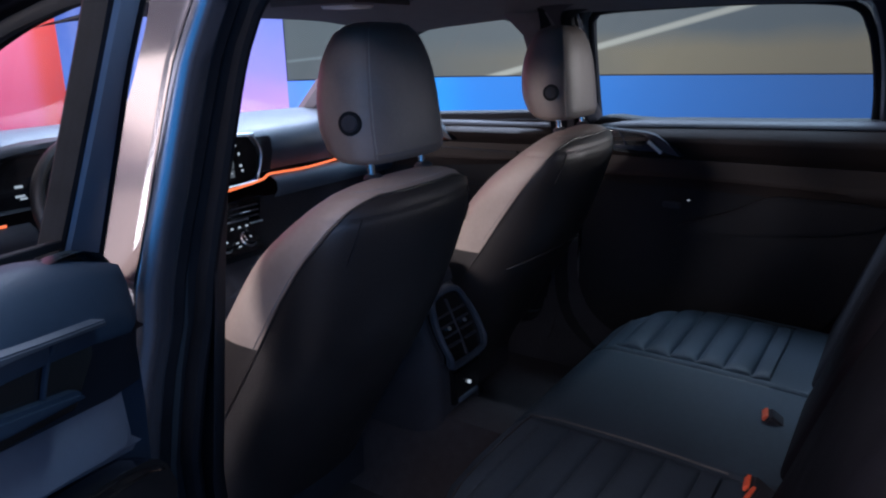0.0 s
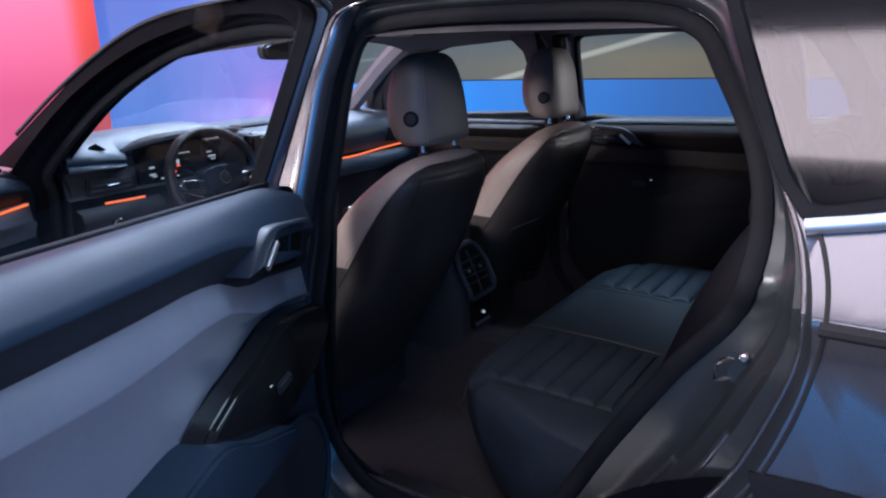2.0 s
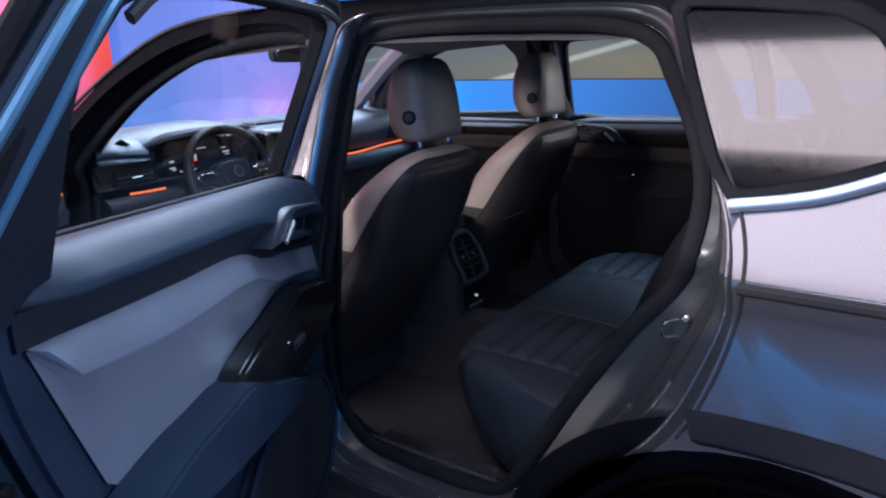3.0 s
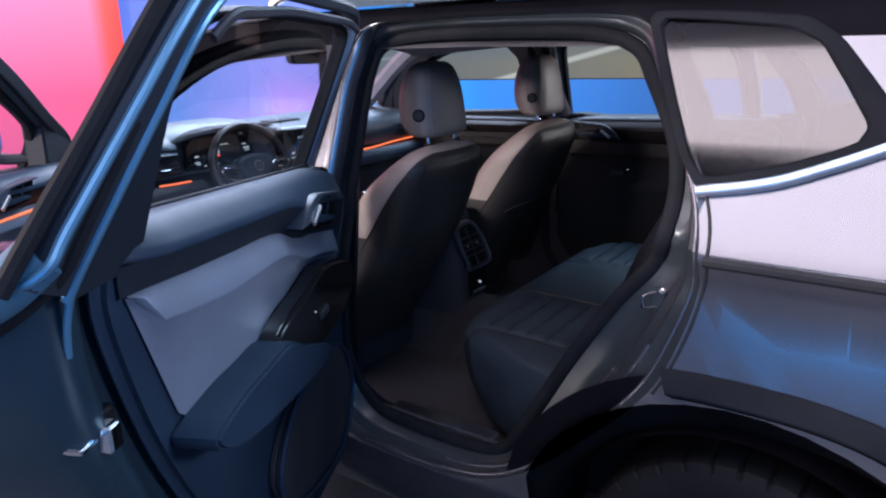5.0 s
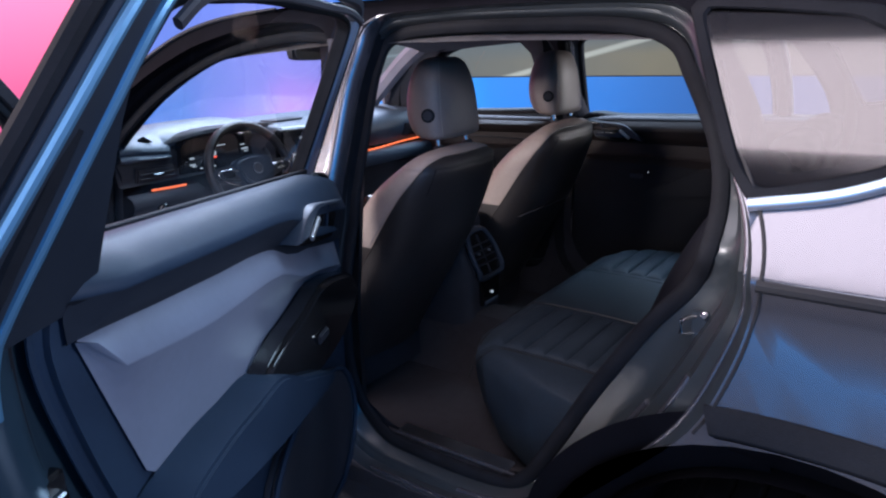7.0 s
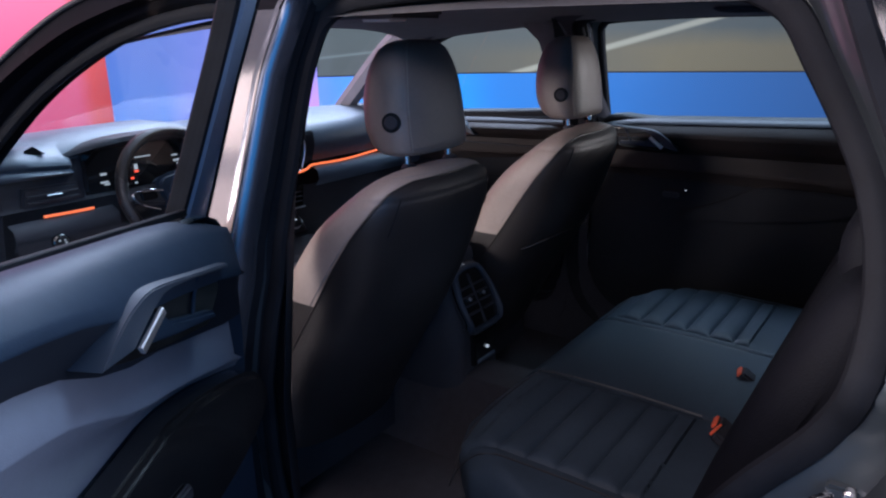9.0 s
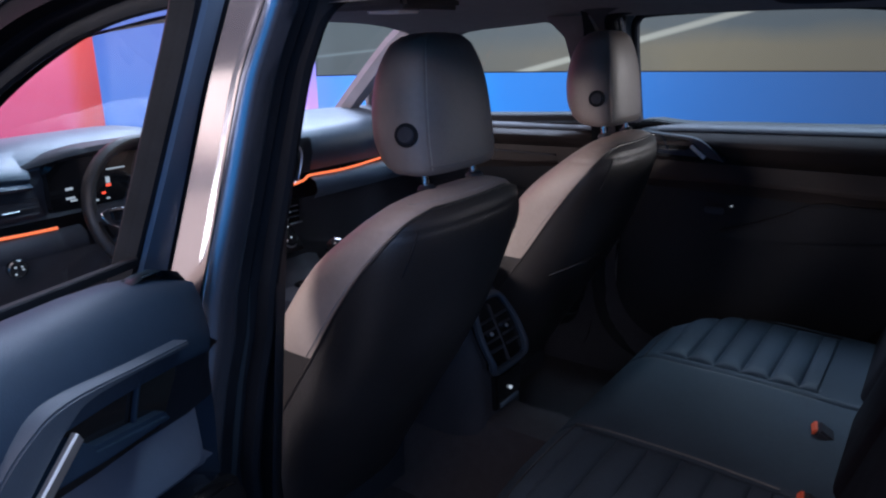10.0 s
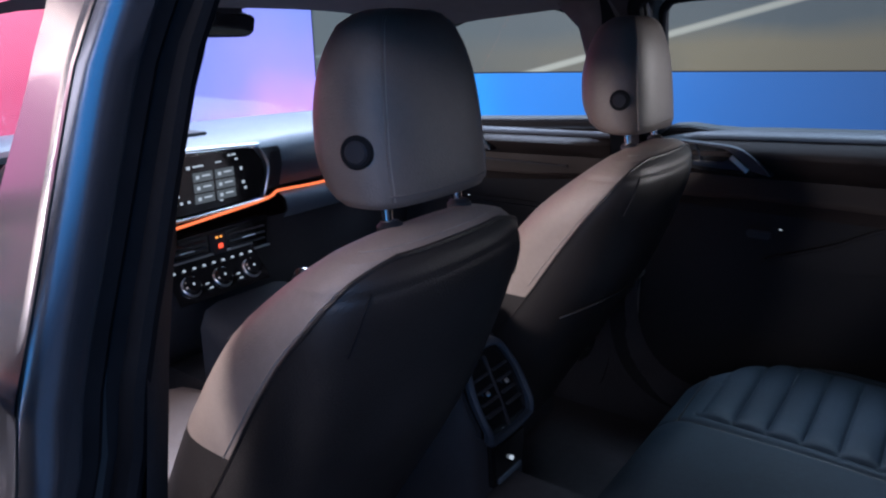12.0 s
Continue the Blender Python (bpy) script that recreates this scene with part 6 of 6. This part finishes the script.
# climate panel
before = set(dash.children)
part("climate_panel", loft([[(-0.145, y, z), (0.14, y, z)] for y, z in ((0.895, 0.845), (0.845, 0.79), (0.83, 0.765), (0.86, 0.75))]), GLOSS, dash, "glossy black climate panel", flat=30)
part("climate_rim", sweep([(-0.15, 0.897, 0.845), (0.145, 0.897, 0.845)], rect(0.006, 0.006), (0, 0, 1)), SATIN, dash, "thin silver climate rim")
for x in (-0.095, 0.0, 0.095):
    c, d = Vector((x, 0.85, 0.797)), Vector((0, -0.74, 0.67))
    part("climate_dial", rod(c, c + d * 0.018, 0.023, 24, 0.004), GLOSS, dash, "glossy climate dial")
    part("dial_ring", rod(c - d * 0.002, c + d * 0.006, 0.026, 24, 0.002), SATIN, dash, "silver dial ring")
    part("dial_mark", rod(c + d * 0.018, c + d * 0.019, 0.0032, 10), WHITE_ICON, dash)
for i in range(9):
    x = -0.12 + i * 0.03
    part("climate_symbol", box(x - 0.003, x + 0.003, 0.874, 0.88, 0.829, 0.833, 0), WHITE_ICON, dash)
for x, z, y in ((-0.05, 0.795, 0.846), (0.048, 0.795, 0.846), (-0.045, 0.785, 0.838), (0.05, 0.785, 0.838)):
    part("climate_symbol", box(x - 0.005, x + 0.005, y - 0.002, y, z, z + 0.003, 0), WHITE_ICON, dash)
for ob in set(dash.children) - before:
    ob.location, ob.scale = (-0.058, 0.012, 0.038), (0.92, 1, 1)
# outer vents
for cx in (-0.705, 0.665):
    before = set(dash.children)
    part("outer_vent", slab([(cx - 0.085, 1.035), (cx + 0.085, 1.035), (cx + 0.07, 1.085), (cx - 0.075, 1.09)], 0.895, 0.93, 0.006), TRIM, dash, "black outer air vent")
    for i in range(2):
        part("vent_slat", box(cx - 0.07, cx + 0.065, 0.888, 0.905, 1.048 + i * 0.016, 1.053 + i * 0.016, 0.001, 1), TRIM, dash)
    part("vent_tab", box(cx - 0.02, cx + 0.02, 0.884, 0.89, 1.063, 1.066, 0.001, 1), SATIN, dash, "silver vent tab")
    if cx < 0:
        for ob in set(dash.children) - before:
            ob.location = (0.059, 0.135, -0.024)
part("defrost_vent", slab([(-0.025, -0.012), (0.030, -0.006), (0.004, 0.016), (-0.016, 0.006)], -0.004, 0.004, 0.001), GLOSS, dash, "small black side vent", Matrix.Translation((-0.672, 1.052, 1.152)) @ Matrix.Rotation(radians(-20), 4, "Z") @ Matrix.Rotation(radians(-25), 4, "X"))
part("speaker_grille", box(-0.07, 0.10, 1.08, 1.16, 1.148, 1.157, 0.003), TRIM, dash, "dark speaker grille on the dashboard top")
part("light_switch", rod((-0.675, 0.985, 0.924), (-0.675, 0.964, 0.924), 0.022, 20, 0.003), GLOSS, dash, "black light switch")
icons(dash, [(-0.682, 0.930, 0.005, 0.003), (-0.668, 0.929, 0.004, 0.003), (-0.683, 0.914, 0.004, 0.004), (-0.666, 0.922, 0.005, 0.003)], 0.963, WHITE_ICON, "switch_symbol")

# ---- steering wheel ----
sw = group("steering_wheel", car)
tagged(sw, label="black leather steering wheel with silver spoke trim")
T = Matrix.Translation((-0.344, 0.900, 1.014)) @ Matrix.Rotation(radians(-22), 4, "X")
R = 0.180
rim = [Vector((R * math.cos(a), 0, R * math.sin(a) * (0.97 if math.sin(a) > -0.75 else 0.93))) for a in np.linspace(0, 2 * math.pi, 56, endpoint=False)]
part("rim", sweep(rim, [(x * 1.0, y * 1.2) for x, y in circle(0.0155, 12)], (0, 1, 0), True), DARK, sw, "black leather rim", T)
hub = outline_path([(-0.085, 0.035), (0.0, 0.055), (0.085, 0.035), (0.075, -0.03), (0.035, -0.065), (-0.035, -0.065), (-0.075, -0.03)], 4)
part("hub", slab(hub, -0.035, 0.02, 0.014, 3), PANEL, sw, "dark airbag hub", T)
part("hub_emblem", rod((0, -0.037, 0.0), (0, -0.034, 0.0), 0.021, 24), ALLOY, sw, "round grey emblem", T)
part("hub_emblem_face", rod((0, -0.039, 0.0), (0, -0.036, 0.0), 0.0185, 24), TRIM, sw, "black emblem field", T)
for sx in (-1, 1):
    part("spoke", slab([(sx * 0.07, 0.03), (sx * 0.18, 0.022), (sx * 0.185, -0.012), (sx * 0.07, -0.035)], -0.018, 0.012, 0.006), TRIM, sw, "black spoke", T)
    part("spoke_trim", sweep(catmull([(sx * 0.078, -0.024, 0.004), (sx * 0.13, -0.024, 0.012), (sx * 0.165, -0.022, 0.005), (sx * 0.15, -0.022, -0.022), (sx * 0.10, -0.022, -0.045)], 4), rect(0.006, 0.006), (0, 1, 0)), CHROME, sw, "bright spoke trim", T)
    part("spoke_buttons", box(min(sx * 0.095, sx * 0.145), max(sx * 0.095, sx * 0.145), -0.024, -0.014, -0.015, 0.010, 0.004), GLOSS, sw, "glossy button pad", T)
part("lower_spoke", slab([(-0.03, -0.06), (0.03, -0.06), (0.02, -0.17), (-0.02, -0.17)], -0.010, 0.012, 0.005), TRIM, sw, "black lower spoke", T)
part("steering_column", rod((-0.344, 0.915, 1.01), (-0.344, 1.09, 0.94), 0.05, 18, 0.008), TRIM, sw, "black column cover")

# ---- mirror, overhead console, handles ----
mir = group("rear_view_mirror", car)
tagged(mir, label="black interior rear-view mirror")
T = Matrix.Translation((0.035, 0.925, 1.424)) @ Matrix.Rotation(radians(10), 4, "Z") @ Matrix.Scale(1.08, 4)
mo = outline_path([(-0.125, 0.02), (-0.05, 0.028), (0.05, 0.029), (0.125, 0.022), (0.13, 0.0), (0.115, -0.025), (0.04, -0.028), (-0.05, -0.027), (-0.12, -0.022), (-0.132, 0.0)], 3)
part("mirror_housing", slab(mo, -0.012, 0.028, 0.010, 3), TRIM, mir, "black mirror housing", T)
part("mirror_glass", slab([(a * 0.94, b * 0.86) for a, b in mo], -0.0145, -0.012, 0.001, 1), DIM_MIRROR, mir, "mirror glass", T)
part("mirror_stem", sweep(catmull([(0.07, 0.95, 1.435), (0.08, 0.955, 1.455), (0.08, 0.94, 1.485)], 4), circle(0.012, 10), (1, 0, 0)), TRIM, mir, "black mirror stem")
part("sensor_cover", box(0.03, 0.13, 0.90, 0.98, 1.448, 1.49, 0.012), TRIM, mir, "black sensor cover")
ov = group("overhead_console", car)
tagged(ov, label="dark overhead console with white reading lamp")
part("console_body", box(-0.09, 0.13, 0.30, 0.58, 1.470, 1.50, 0.010), LINER, ov, "dark overhead console body")
part("reading_lamp", box(-0.02, 0.06, 0.37, 0.47, 1.464, 1.474, 0.004), LAMP_WHITE, ov, "white reading lamp lens")
for sign in (-1, 1):
    for y0, y1 in ((0.36, 0.62), (-0.55, -0.30)):
        gh = group("grab_handle", car)
        x, h = sign * 0.54, 1.500
        part("grip", sweep(catmull([(x + sign * 0.02, y0, h), (x, y0 + 0.03, h - 0.018), (x, (y0 + y1) / 2, h - 0.022), (x, y1 - 0.03, h - 0.018), (x + sign * 0.02, y1, h)], 5), rect(0.02, 0.026, 0.7), (1, 0, 0)), TRIM, gh, "black roof grab handle")
    sv = group("sun_visor", car)
    part("visor", box(*sorted((sign * 0.10, sign * 0.52)), 0.58, 0.80, 1.488, 1.503, 0.007), LINER, sv, "folded cloth sun visor")
    if sign > 0:
        part("vanity_lamp", box(0.330, 0.462, 0.655, 0.765, 1.482, 1.490, 0.003), VANITY, sv, "lit white vanity panel")
    # centre pillar trim and belt
    bp = group("pillar_trim", car)
    rows = []
    for z, a, b in ((0.46, 0.0, 0.18), (0.8, 0.0, 0.18), (1.10, 0.02, 0.19 if sign < 0 else 0.25), (1.30, 0.06, 0.21 if sign < 0 else 0.25), (1.40, 0.08, 0.235 if sign < 0 else 0.252), (1.46, 0.09, 0.26 if sign < 0 else 0.30)):
        sh = 0.05 if sign > 0 else 0.0
        xx = skin(z) - 0.10 - (recess(0.06, z) if sign < 0 else 0)
        rows.append([(sign * xx, a + sh, z), (sign * (xx - 0.035), a + 0.02 + sh, z), (sign * (xx - 0.04), (a + b) / 2 + sh * 0.8, z), (sign * (xx - 0.035), b - 0.02 + sh * 0.6, z), (sign * xx, b + sh * 0.6, z)])
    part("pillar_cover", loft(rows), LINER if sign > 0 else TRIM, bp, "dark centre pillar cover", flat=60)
